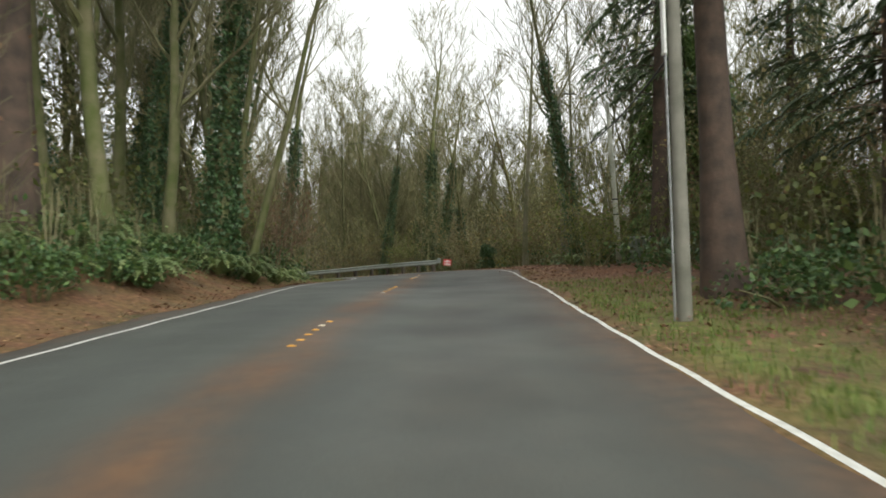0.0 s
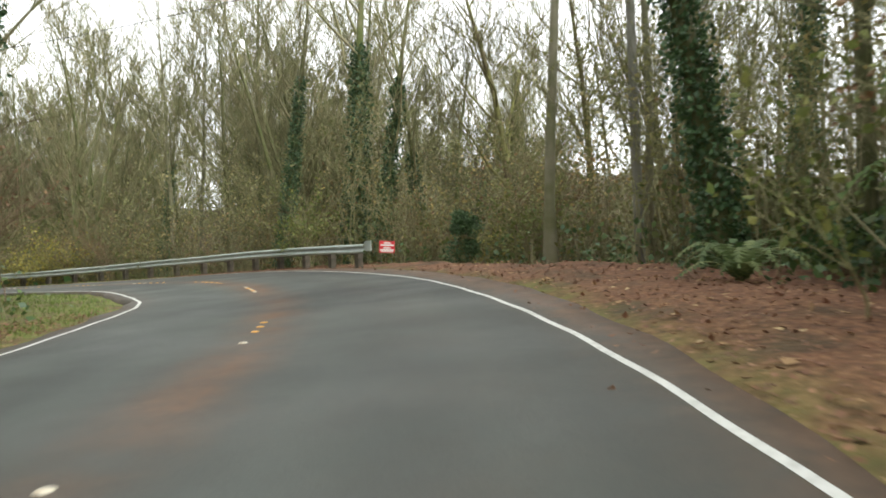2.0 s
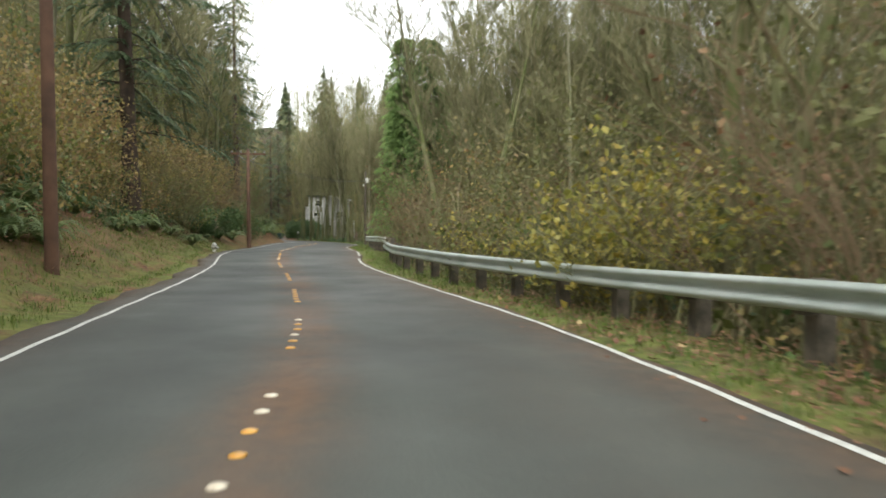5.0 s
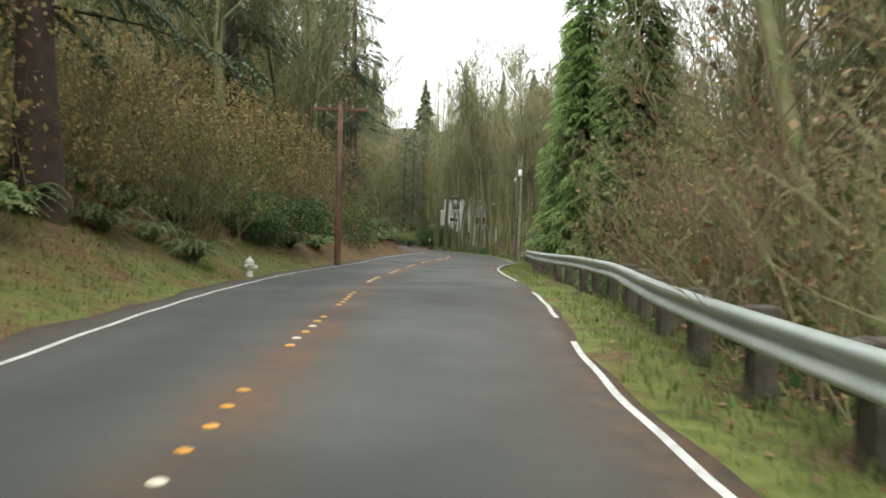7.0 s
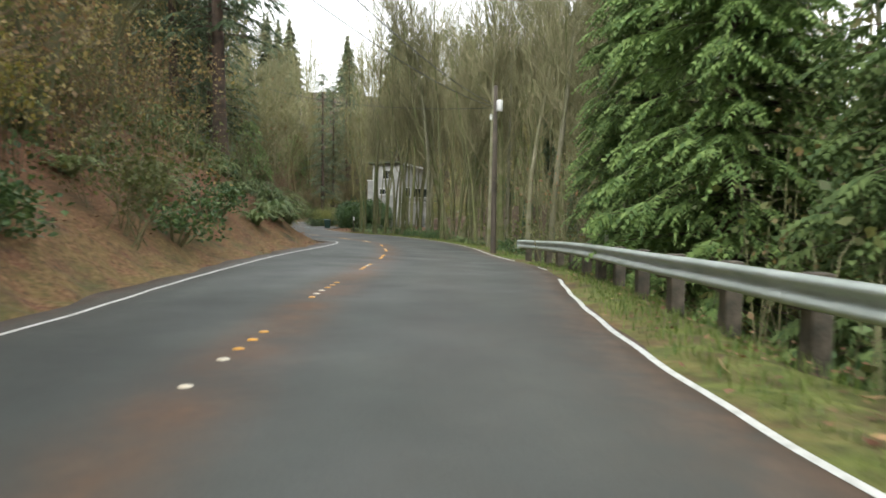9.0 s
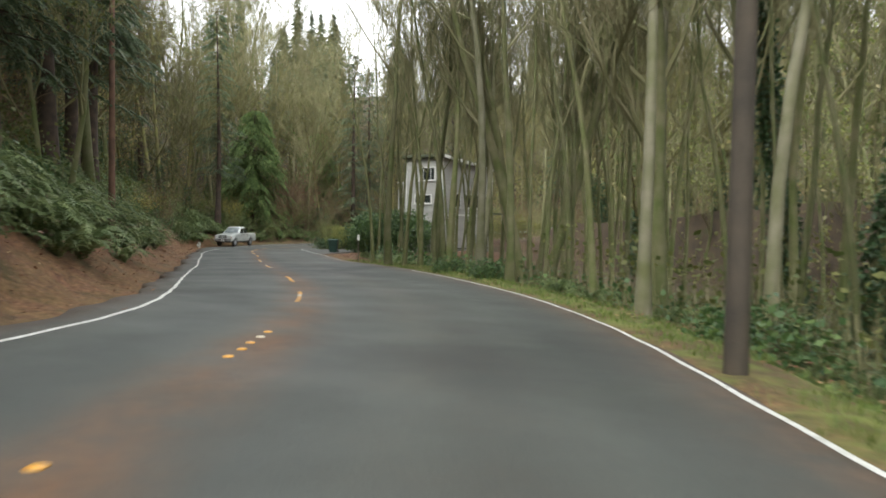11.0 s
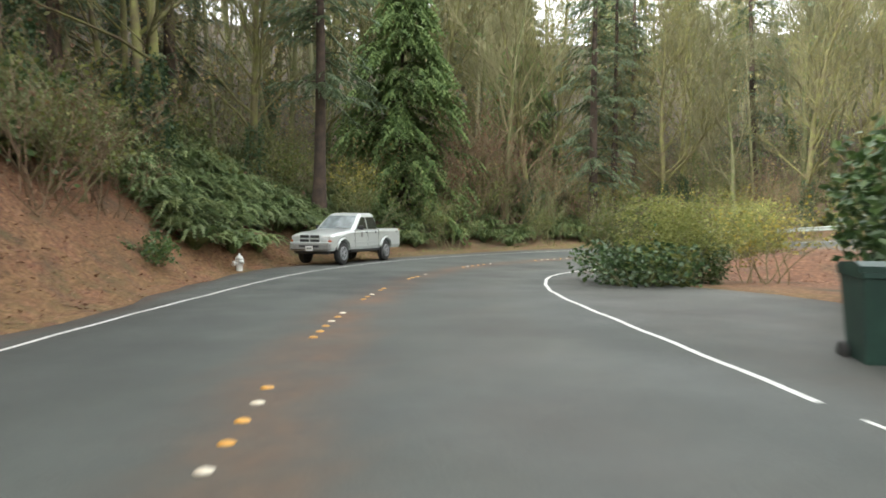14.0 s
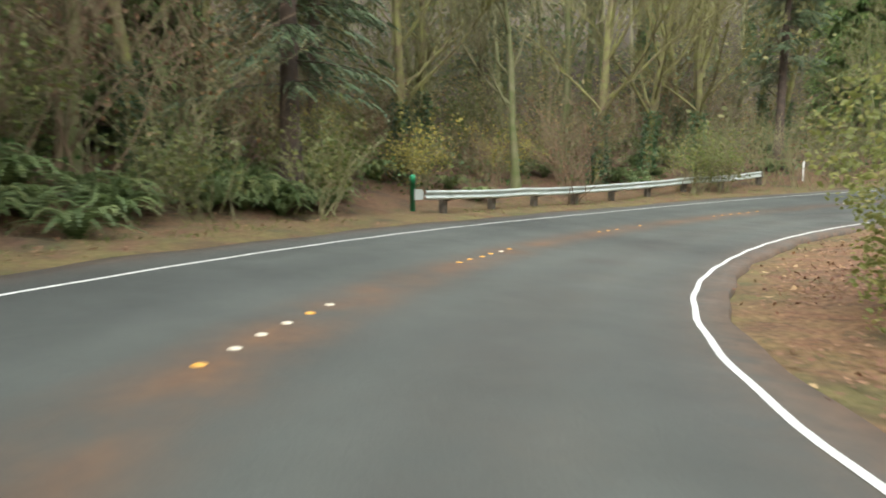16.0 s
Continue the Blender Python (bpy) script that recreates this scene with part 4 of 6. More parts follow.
scatter(31, 7, 12, 27, 10, 24, [("cedar", 1), ("fir", 1)], gap=2.8)
scatter(32, 26, 22, 54, 8, 20, [("tall", 1)], gap=1.8)
# stretch two: steep bank, rail over the valley
plant("yellow", -19.0, 66.2, 1.2)
plant("yellow", -21.0, 67.3, 1.3)
plant("yellow", -20.0, 66.6, 1.45)
scatter(10, 26, 66, 130, -32, -11, [("maple", 3), ("leafy", 2), ("alder", 2), ("mossy", 1)], gap=2.6)
scatter(11, 52, 66, 132, -18, -7.5, [("twiggy", 3), ("yellow", 3), ("green", 3), ("salal", 2)], gap=1.4)
scatter(43, 46, 68, 118, -12, -6.4, [("fern", 3), ("salal", 1)], gap=0.9)
scatter(12, 40, 104, 150, -15, -6.3, [("fern", 1)], gap=0.8)
scatter(13, 36, 72, 126, 6, 36, [("maple", 5), ("clump", 2), ("alder", 2), ("ivied", 1)], gap=2.6)
scatter(14, 64, 72, 128, 4.6, 16, [("twiggy", 4), ("yellow", 2), ("green", 2)], gap=1.4)
plant_at("fir", 67, -9.5, 0.8, which=0)
plant_at("fir", 96, -8.6, 1.2, which=0)
scatter(40, 16, 78, 118, 7, 22, [("maple", 3), ("clump", 2), ("leafy", 1)], (1.1, 1.3), gap=2)
scatter(33, 44, 50, 128, 5.5, 17, [("tall", 1)], gap=1.8)
scatter(34, 8, 64, 134, -16, -10, [("tall", 1)], gap=1.8)
plant("laurel", -60.0, 74.3, 0.8)
plant("laurel", -58.4, 73.4, 0.6)
scatter(39, 8, 72, 130, -24, -13, [("maple", 2), ("leafy", 3)], gap=2.2)
plant("cedar", -61.0, 92.4, 0.87, which=1)
plant("cedar", -65.5, 95.2, 0.75, which=1)
plant("cedar", -55.4, 90.6, 0.85, which=1)
plant("laurel", -52.6, 85.6, 0.5)
for k, (s, d, kind) in enumerate(((97, -12, "maple"), (106, -12.5, "leafy"), (113, -11.4, "maple"), (119, -13.8, "fir"), (124, -11.6, "clump"), (130, -11.8, "leafy"),
                                  (147, -9.6, "fir"), (152, -9.2, "maple"), (157, -9.8, "fir"), (163, -9.0, "leafy"), (167, -10, "fir"), (172, -9.2, "maple"), (178, -10.5, "fir"), (150, 8.5, "maple"), (160, 9.5, "clump"))):
    plant_at(kind, s, d, 1.05 + 0.05 * (k % 4))
plant_at("cedar", 141, 13.5, 0.75, which=0)
plant("fir", -152.8, 110.5, 0.9, which=1)
plant("fir", -120.8, 96.3, 1.25, which=1)
plant("fir", -119.4, 95.4, 1.1, which=1)
plant("fir", -165.6, 133.8, 0.85, which=1)
plant("mossy", -161.2, 147.5, 1.0, which=0)
plant("mossy", -166.5, 140.5, 0.9, which=1)
plant("hemlock", -160.6, 116.4, 1.35)
plant("hemlock", -168.5, 127.5, 1.2)
plant("pale", -143.9, 127.2, 0.88, which=0)
plant("pale", -142.8, 127.7, 0.8, which=1)
plant("laurel", -124.3, 116.8, 1.3, which=0)
plant("laurel", -122.6, 116.0, 1.2, which=1)
plant("laurel", -124.0, 117.9, 1.4, which=1)
plant("green", -134.9, 116.7, 0.8)
plant("pale", -133.4, 117.0, 0.72)
plant("salal", -134.2, 116.0, 1.0)
plant("salal", -132.8, 115.6, 1.0)
plant("green", -135.9, 117.7, 0.7)
plant("laurel", -134.6, 118.0, 0.55)
plant("yellow", -133.6, 119.7, 0.8)
plant("fern", -133.4, 116.2, 0.8)
plant("salal", -137.0, 117.9, 0.42)
for q in ((-161.8, 122.8), (-163.5, 121.0), (-164.4, 123.9), (-160.6, 120.8)):
    plant("twiggy", q[0], q[1], 1.7, which=1)
# stretch three: firs and ferns on the bank, bare alders by the house
scatter(41, 16, 150, 214, -22, -10.5, [("mossy", 1)], (0.8, 1.1), gap=2.6, tilt=7)
scatter(15, 40, 132, 206, -32, -11.5, [("fir", 3), ("maple", 3), ("ivied", 1), ("leafy", 3)], gap=2.4)
scatter(16, 60, 199, 206, -16, -6.8, [("fern", 1)], (0.9, 1.35), gap=0.8)
scatter(52, 18, 179, 189, -15, -8.2, [("fern", 4), ("yellow", 1)], (0.7, 1.1), gap=1.1)
scatter(51, 40, 189, 199, -18, -11.5, [("fern", 1)], (0.9, 1.35), gap=0.8)
scatter(50, 16, 206, 224, -12, -9.0, [("fern", 3), ("green", 1)], (0.8, 1.1), gap=1.0)
scatter(36, 60, 138, 180, -11, -6.2, [("fern", 1)], (0.8, 1.2), gap=0.9)
scatter(17, 42, 136, 200, -17, -8.0, [("twiggy", 3), ("green", 2), ("salal", 2)], gap=1.4)
for x, y, size, kind in ((-109.1, 109.4, 0.7, 0), (-106.4, 109.0, 1.2, 2), (-105.3, 109.3, 0.75, 0), (-104.2, 110.6, 0.9, 2), (-103.4, 110.0, 0.8, 0), (-113.7, 114.8, 0.9, 0), (-111.8, 112.4, 0.85, 2), (-109.6, 113.2, 1.0, 0),
                         (-110.9, 115.6, 0.9, 1), (-115.6, 116.6, 0.9, 0), (-117.2, 119.2, 1.0, 2), (-112.8, 118.2, 0.9, 1), (-107.2, 114.2, 1.0, 0), (-103.8, 113.4, 1.0, 2), (-101.8, 109.6, 0.9, 0)):
    TAKEN.append((x, y, 0.8))
    plant("slim", x, y, size, which=kind)
scatter(35, 26, 130, 166, 5.4, 15, [("slim", 1)], (0.75, 1.05), gap=1.0)
scatter(18, 16, 128, 164, 5.6, 16, [("alder", 4), ("clump", 1), ("maple", 1), ("ivied", 1)], gap=1.7)
scatter(19, 36, 128, 178, 5.2, 14, [("salal", 3), ("fern", 2)], (0.6, 1.0), gap=1.2)
# past the end: the wood across the right-hand bend
scatter(37, 10, 204, 262, -24, -11, [("tall", 1)], gap=1.8)
for x, y, size, kind in ((-163.4, 130.2, 0.8, "twiggy"), (-162.4, 136.2, 0.8, "yellow"), (-161.8, 139.6, 0.75, "twiggy"), (-164.8, 132.6, 1.1, "yellow"), (-164.2, 128.0, 1.2, "twiggy"), (-163.2, 143.0, 0.8, "yellow")):
    plant(kind, x, y, size, which=1)
for x, y, k in ((-166.0, 129.6, 1), (-164.6, 137.6, 0), (-163.0, 126.2, 0)):
    plant("mossy", x, y, 0.9, which=k, tilt=6)
scatter(44, 30, 162, 216, 25, 52, [("maple", 2), ("mossy", 2), ("leafy", 2), ("clump", 1)], (1.1, 1.4), gap=3)
scatter(46, 46, 186, 256, -56, -20, [("maple", 3), ("mossy", 2), ("leafy", 3), ("fir", 1)], (1.15, 1.5), gap=3)
scatter(45, 16, 157, 172, 6.2, 11, [("salal", 3), ("fern", 2)], (0.45, 0.7), gap=0.9)
scatter(47, 20, 156, 180, 6.0, 15, [("slim", 1)], (0.65, 1.0), gap=0.8)
scatter(42, 9, 212, 258, -24, -12, [("mossy", 1)], (0.8, 1.05), gap=2.6, tilt=6)
scatter(38, 6, 200, 250, -30, -15, [("cedar", 1), ("fir", 2)], gap=3)
scatter(20, 44, 206, 262, -40, -11, [("maple", 4), ("clump", 1), ("fir", 1), ("ivied", 2), ("leafy", 3)], gap=2.5)
scatter(21, 79, 204, 262, -22, -8.8, [("twiggy", 5), ("green", 3), ("fern", 3), ("yellow", 1)], gap=1.4)
scatter(22, 20, 218, 250, 6.5, 18, [("green", 2), ("yellow", 1), ("twiggy", 2)], gap=1.5)


# ---- far woods: trees too many and too far to count ----
TWIG_FAR = mat("far_twig", (0.29, 0.265, 0.16), 0.95, other=(0.18, 0.19, 0.085), scale=0.06)


def far_woods(seed, count, pick):
    r = np.random.RandomState(seed)
    x, y = r.uniform(-330, 130, count * 6), r.uniform(-110, 330, count * 6)
    s, d, _ = nearest(x, y)
    ok = np.flatnonzero(pick(s, d) & (np.abs(d) > 17) & (np.abs(d) < 150) & ~((s > 150) & (s < 205) & (d > 0) & (d < 30)))[:count]
    x, y = x[ok], y[ok]
    z = terrain(x, y) - 1
    k, B = len(x), 64
    h, w = r.uniform(17, 27, k), r.uniform(0.11, 0.26, k)
    foot = np.stack([x, y, z], 1)
    head = foot + np.c_[r.normal(0, 0.9, (k, 2)), h]
    u, a, q = r.uniform(0.18, 1, (k, B)), r.uniform(0, 6.283, (k, B)), r.uniform(1.0, 4.2, (k, B))
    p0 = foot[:, None] + u[..., None] * (head - foot)[:, None]
    p1 = p0 + np.stack([np.cos(a) * q * 0.85, np.sin(a) * q * 0.85, q * r.uniform(0.0, 0.9, (k, B))], -1)
    A = np.concatenate([foot[:, None], p0], 1).reshape(-1, 3)
    C = np.concatenate([head[:, None], p1], 1).reshape(-1, 3)
    ra = np.concatenate([w[:, None], np.repeat(w[:, None] * 0.26, B, 1) * (1.2 - u)], 1).ravel()
    rb = np.full(len(ra), 0.016)
    t = np.arange(3) * 2.0944
    ring = np.stack([np.cos(t), np.sin(t), 0 * t], -1)
    V = np.concatenate([A[:, None] + ring * ra[:, None, None], C[:, None] + ring * rb[:, None, None]], 1).reshape(-1, 3)
    base = np.arange(len(A))[:, None] * 6
    F = np.concatenate([base + [j, (j + 1) % 3, 3 + (j + 1) % 3, 3 + j] for j in range(3)])
    return big_mesh("far_woods", V, F, TWIG_FAR)


tagged(new("far_woods", far_woods(5, 1300, lambda s, d: (d > 0) | (s < 300))), "grey-brown mass of leafless woods behind the road", "woods", kind="stuff")


def far_firs(seed, count, pick):
    """Firs far off: a stem and rings of drooping triangular boughs."""
    r = np.random.RandomState(seed)
    x, y = r.uniform(-330, 130, count * 40), r.uniform(-110, 330, count * 40)
    s, d, _ = nearest(x, y)
    ok = np.flatnonzero(pick(s, d) & (np.abs(d) > 26) & (np.abs(d) < 130))[:count]
    x, y = x[ok], y[ok]
    z = terrain(x, y)
    k, B = len(x), 420
    h, w = r.uniform(15, 27, k), r.uniform(3.4, 5.8, k)
    u, a = r.uniform(0.08, 1, (k, B)), r.uniform(0, 6.283, (k, B))
    reach = w[:, None] * (1.03 - u) ** 0.8 * r.uniform(0.3, 1.25, (k, B)) + 0.3
    c = np.stack([np.repeat(x[:, None], B, 1), np.repeat(y[:, None], B, 1), z[:, None] + h[:, None] * u], -1)
    out = np.stack([np.cos(a), np.sin(a), r.uniform(-0.75, -0.2, a.shape)], -1)
    side_way = np.stack([-np.sin(a), np.cos(a), 0 * a], -1)
    tip = c + out * reach[..., None]
    mid = c + out * (reach * 0.45)[..., None]
    ww = (0.28 * reach + 0.1)[..., None]
    V = np.stack([c, mid + side_way * ww + [0, 0, -0.2], tip, mid - side_way * ww + [0, 0, -0.2]], 2).reshape(-1, 3)
    return big_mesh("far_firs", V, np.arange(len(V)).reshape(-1, 4), FIR_FAR)


tagged(new("far_firs", far_firs(6, 70, lambda s, d: (d < -40) & (s > 60))), "dark fir woods up the slope", "woods", kind="stuff")


def canopy(name, seed, count, pick, near, far, low, high, per, spread, size, material, label):
    """Clumps of small leaves hung in the woods at uneven heights."""
    r = np.random.RandomState(seed)
    x, y = r.uniform(-300, 110, count * 9), r.uniform(-90, 300, count * 9)
    s, d, _ = nearest(x, y)
    ok = np.flatnonzero(pick(s, d) & (np.abs(d) > near) & (np.abs(d) < far) & ~((s > 142) & (s < 200) & (d > 0) & (d < 24)))[:count]
    c = np.stack([x[ok], y[ok], terrain(x[ok], y[ok]) + r.uniform(low, high, len(ok))], 1)
    p = np.repeat(c, per, 0)
    k = len(p)
    p = p + r.normal(0, 1, (k, 3)) * [spread, spread, spread * 0.7]
    a = r.normal(0, 1, (k, 3))
    a /= np.linalg.norm(a, axis=1)[:, None]
    b = np.cross(a, r.normal(0, 1, (k, 3)))
    b /= np.linalg.norm(b, axis=1)[:, None]
    z = r.uniform(*size, k)[:, None]
    V = np.stack([p - a * z * 0.5, p + b * z * 0.33, p + a * z * 0.5, p - b * z * 0.33], 1).reshape(-1, 3)
    return tagged(new(name, big_mesh(name, V, np.arange(k * 4).reshape(-1, 4), material)), label, "woods", kind="stuff")


canopy("wood_canopy", 61, 2600, lambda s, d: (s > 60) & ((d < 0) | (s > 88)), 12, 100, 2, 18, 30, 1.0, (0.18, 0.42), LEAF_OLIVE, "olive and yellowing leaves high in the woods")
canopy("wood_canopy_low", 62, 4200, lambda s, d: (s < 100) | (d > 0), 13, 70, 0.5, 7.5, 30, 0.9, (0.16, 0.36), LEAF_OLIVE, "olive leaves low in the woods past the bend")
canopy("evergreen_canopy", 63, 1500, lambda s, d: ((d < 0) & (s > 60)) | (s < 34), 13, 80, 1, 15, 34, 1.0, (0.16, 0.38), NEEDLE, "green boughs in the depth of the woods")
canopy("valley_canopy", 66, 900, lambda s, d: (d > 0) & (s > 150) & (s < 226), 25, 75, 3, 24, 34, 1.2, (0.16, 0.4), LEAF_OLIVE, "yellowing leaves in the woods behind the house")
canopy("hillside_canopy", 64, 1100, lambda s, d: (d < 0) & (s > 136), 13, 75, 5, 21, 34, 1.1, (0.16, 0.4), LEAF_OLIVE, "olive and yellow leaves high on the wooded slope")
canopy("hillside_evergreen", 65, 800, lambda s, d: (d < 0) & (s > 136), 12, 70, 4, 22, 36, 1.0, (0.16, 0.4), FIR_FAR, "dull green boughs high on the wooded slope")

# ---- brush, fallen leaves and grass: stuff that nobody could count ----
def zone_points(seed, count, s0, s1, left, near, reach, falloff=1.0):
    """Random places beside the road: from `near` metres past the paved edge outwards by `reach`."""
    r = np.random.RandomState(seed)
    s = r.uniform(s0, s1, count)
    e = near + reach * r.uniform(0, 1, count) ** falloff
    d = edge_left(s) - e if left else edge_right(s) + e
    p = place(s, d)
    ss, dd2, _ = nearest(p[:, 0], p[:, 1])
    ok = (dd2 < edge_left(ss) - near * 0.8) | (dd2 > edge_right(ss) + near * 0.8)
    for a, b, c in CLEAR:
        ok &= (p[:, 0] - a) ** 2 + (p[:, 1] - b) ** 2 > (c * 0.8) ** 2
    p = p[ok]
    p[:, 2] = terrain(p[:, 0], p[:, 1])
    return p, r


def tufts(name, zones, material, label, per, span, rise, width, curl=0.5):
    """Thin bent blades or twigs rising from scattered points."""
    V, F, n = [], [], 0
    for zone in zones:
        p, r = zone_points(*zone)
        p = np.repeat(p, per, 0) + np.c_[r.normal(0, 0.12, (len(p) * per, 2)), np.zeros(len(p) * per)]
        k = len(p)
        a, h, q = r.uniform(0, 6.283, k), r.uniform(*rise, k), r.uniform(*span, k)
        out = np.c_[np.cos(a), np.sin(a)]
        side_way = np.c_[-np.sin(a), np.cos(a)]
        w = r.uniform(*width, k)[:, None]
        base1, base2 = p.copy(), p.copy()
        base1[:, :2] += side_way * w
        base2[:, :2] -= side_way * w
        base1[:, 2] -= 0.03
        base2[:, 2] -= 0.03
        mid = p.copy()
        mid[:, :2] += out * (q * 0.4)[:, None]
        mid[:, 2] += h * 0.7
        m1, m2 = mid.copy(), mid.copy()
        m1[:, :2] += side_way * w * 0.7
        m2[:, :2] -= side_way * w * 0.7
        tip = p.copy()
        tip[:, :2] += out * q[:, None]
        tip[:, 2] += h * (1 - curl * r.uniform(0, 1, k) * 0.5)
        t1, t2 = tip.copy(), tip.copy()
        t1[:, :2] += side_way * w * 0.15
        t2[:, :2] -= side_way * w * 0.15
        V.append(np.stack([base1, base2, m2, m1, t2, t1], 1).reshape(-1, 3))
        i = n + np.arange(k)[:, None] * 6
        F.append(np.concatenate([i + [0, 1, 2, 3], i + [3, 2, 4, 5]]))
        n += 6 * k
    ob = new(name, big_mesh(name, np.concatenate(V), np.concatenate(F), material))
    return tagged(ob, label, "undergrowth", kind="stuff")


def leaves_over(name, zones, material, label, size, height, per=1):
    """Diamond leaves lying on the ground or hanging up to a height."""
    V, F, n = [], [], 0
    for zone in zones:
        p, r = zone_points(*zone)
        p = np.repeat(p, per, 0)
        k = len(p)
        if per > 1:
            p[:, :2] += r.normal(0, 0.45, (k, 2))
        p[:, 2] += 0.02 + r.uniform(0, 1, k) ** 1.3 * height
        flat = 0.2 if height < 0.1 else 1.0
        a = np.c_[r.normal(0, 1, (k, 2)), r.normal(0, flat, k)]
        a /= np.linalg.norm(a, axis=1)[:, None]
        b = np.cross(a, np.c_[r.normal(0, flat, (k, 2)), np.ones(k)])
        b /= np.linalg.norm(b, axis=1)[:, None]
        c = np.cross(a, b)
        z = r.uniform(*size, k)[:, None]
        V.append(np.stack([p - a * z * 0.5, p + b * z * 0.36 + c * z * 0.1, p + a * z * 0.5, p - b * z * 0.36 + c * z * 0.12], 1).reshape(-1, 3))
        F.append(n + np.arange(k * 4).reshape(-1, 4))
        n += 4 * k
    ob = new(name, big_mesh(name, np.concatenate(V), np.concatenate(F), material))
    return tagged(ob, label, "leaves", kind="stuff")


LEFT, RIGHT = True, False
leaves_over("fallen_leaves", [(17, 3200, 171, 185, RIGHT, 0.7, 4.0), (18, 2200, 206, 222, RIGHT, 0.9, 3.0), (1, 9000, -6, 42, LEFT, 0.2, 7, 1.4), (2, 9000, 8, 62, RIGHT, -0.6, 6, 1.3), (3, 7000, 66, 128, LEFT, 1.2, 7), (4, 2500, 60, 128, RIGHT, 0.5, 3), (9, 5500, 46, 76, RIGHT, 0.2, 3.5),
                              (5, 15000, 128, 203, LEFT, 0.3, 9), (10, 14000, 174, 206, LEFT, 0.2, 8), (6, 6000, 140, 190, RIGHT, 0.8, 6), (7, 4000, 204, 250, LEFT, 0.4, 8), (8, 7000, 200, 236, RIGHT, 0.3, 7)],
            LITTER, "red-brown fallen leaves strewn over the verges", (0.05, 0.11), 0.03, 2)
leaves_over("pale_fallen_leaves", [(11, 420, 24, 60, RIGHT, -1.2, 5), (12, 250, -6, 40, LEFT, -0.2, 5), (13, 120, 60, 126, RIGHT, 0.0, 2.5), (14, 260, 130, 200, LEFT, 0.3, 6), (15, 160, 140, 190, RIGHT, -0.3, 4), (16, 160, 200, 240, RIGHT, -0.3, 4)],
            LITTER_PALE, "pale tan maple leaves lying on dirt and asphalt edge", (0.08, 0.17), 0.03)
tufts("verge_grass", [(21, 2200, -6, 20, RIGHT, 0.1, 3.2), (22, 1500, 34, 66, LEFT, 0.1, 3.0), (23, 3000, 60, 130, RIGHT, 0.0, 1.6), (24, 3800, 66, 109, LEFT, 0.2, 3.4),
                      (25, 1900, 134, 174, RIGHT, 0.0, 1.7), (26, 1600, 206, 250, LEFT, 1.0, 5)], GRASS, "short green grass and moss on the verge", 5, (0.03, 0.10), (0.04, 0.13), (0.004, 0.009))
BRUSH_TWIG = mat("brush_twig", (0.25, 0.215, 0.125), 0.95, other=(0.145, 0.15, 0.065), scale=0.25)
tufts("brush", [(31, 2600, -8, 46, LEFT, 2.2, 26), (32, 2200, -4, 52, RIGHT, 4.0, 26), (33, 2400, 44, 132, RIGHT, 2.2, 26), (34, 2600, 58, 206, LEFT, 3.2, 26), (35, 1100, 128, 158, RIGHT, 2.5, 20), (36, 1800, 203, 285, LEFT, 5.0, 34)],
      BRUSH_TWIG, "tangle of thin brown twigs under the trees", 7, (0.2, 1.1), (0.6, 2.6), (0.006, 0.016))
leaves_over("brush_leaves", [(41, 2000, -8, 46, LEFT, 2.4, 24), (42, 2600, -4, 52, RIGHT, 4.2, 24), (43, 3600, 44, 132, RIGHT, 2.0, 24), (44, 3600, 58, 206, LEFT, 3.4, 24), (45, 900, 128, 158, RIGHT, 2.5, 20), (46, 3400, 203, 285, LEFT, 4.5, 32)],
            LEAF_GREEN, "dull green and yellow leaves through the brush", (0.12, 0.26), 2.6, 9)
leaves_over("evergreen_brush", [(51, 2200, -8, 46, LEFT, 2.0, 22), (52, 2600, -4, 52, RIGHT, 3.5, 24), (53, 2600, 44, 132, RIGHT, 2.4, 26), (54, 3600, 58, 206, LEFT, 3.0, 24), (55, 1300, 128, 160, RIGHT, 2.0, 20), (57, 500, 160, 180, RIGHT, 2.0, 8), (56, 2600, 203, 285, LEFT, 4.5, 32)],
            LAUREL, "dark evergreen leaves of the low undergrowth", (0.12, 0.24), 1.1, 9)


def thicket(name, zones, material, label, low, high, per, spread, size):
    """Leaf clumps filling the shrub layer between two heights."""
    V = []
    for zone in zones:
        c, r = zone_points(*zone)
        c[:, 2] += r.uniform(low, high, len(c))
        p = np.repeat(c, per, 0)
        k = len(p)
        p = p + r.normal(0, 1, (k, 3)) * [spread, spread, spread * 0.7]
        a = r.normal(0, 1, (k, 3))
        a /= np.linalg.norm(a, axis=1)[:, None]
        b = np.cross(a, r.normal(0, 1, (k, 3)))
        b /= np.linalg.norm(b, axis=1)[:, None]
        z = r.uniform(*size, k)[:, None]
        V.append(np.stack([p - a * z * 0.5, p + b * z * 0.34, p + a * z * 0.5, p - b * z * 0.34], 1).reshape(-1, 3))
    V = np.concatenate(V)
    return tagged(new(name, big_mesh(name, V, np.arange(len(V)).reshape(-1, 4), material)), label, "undergrowth", kind="stuff")


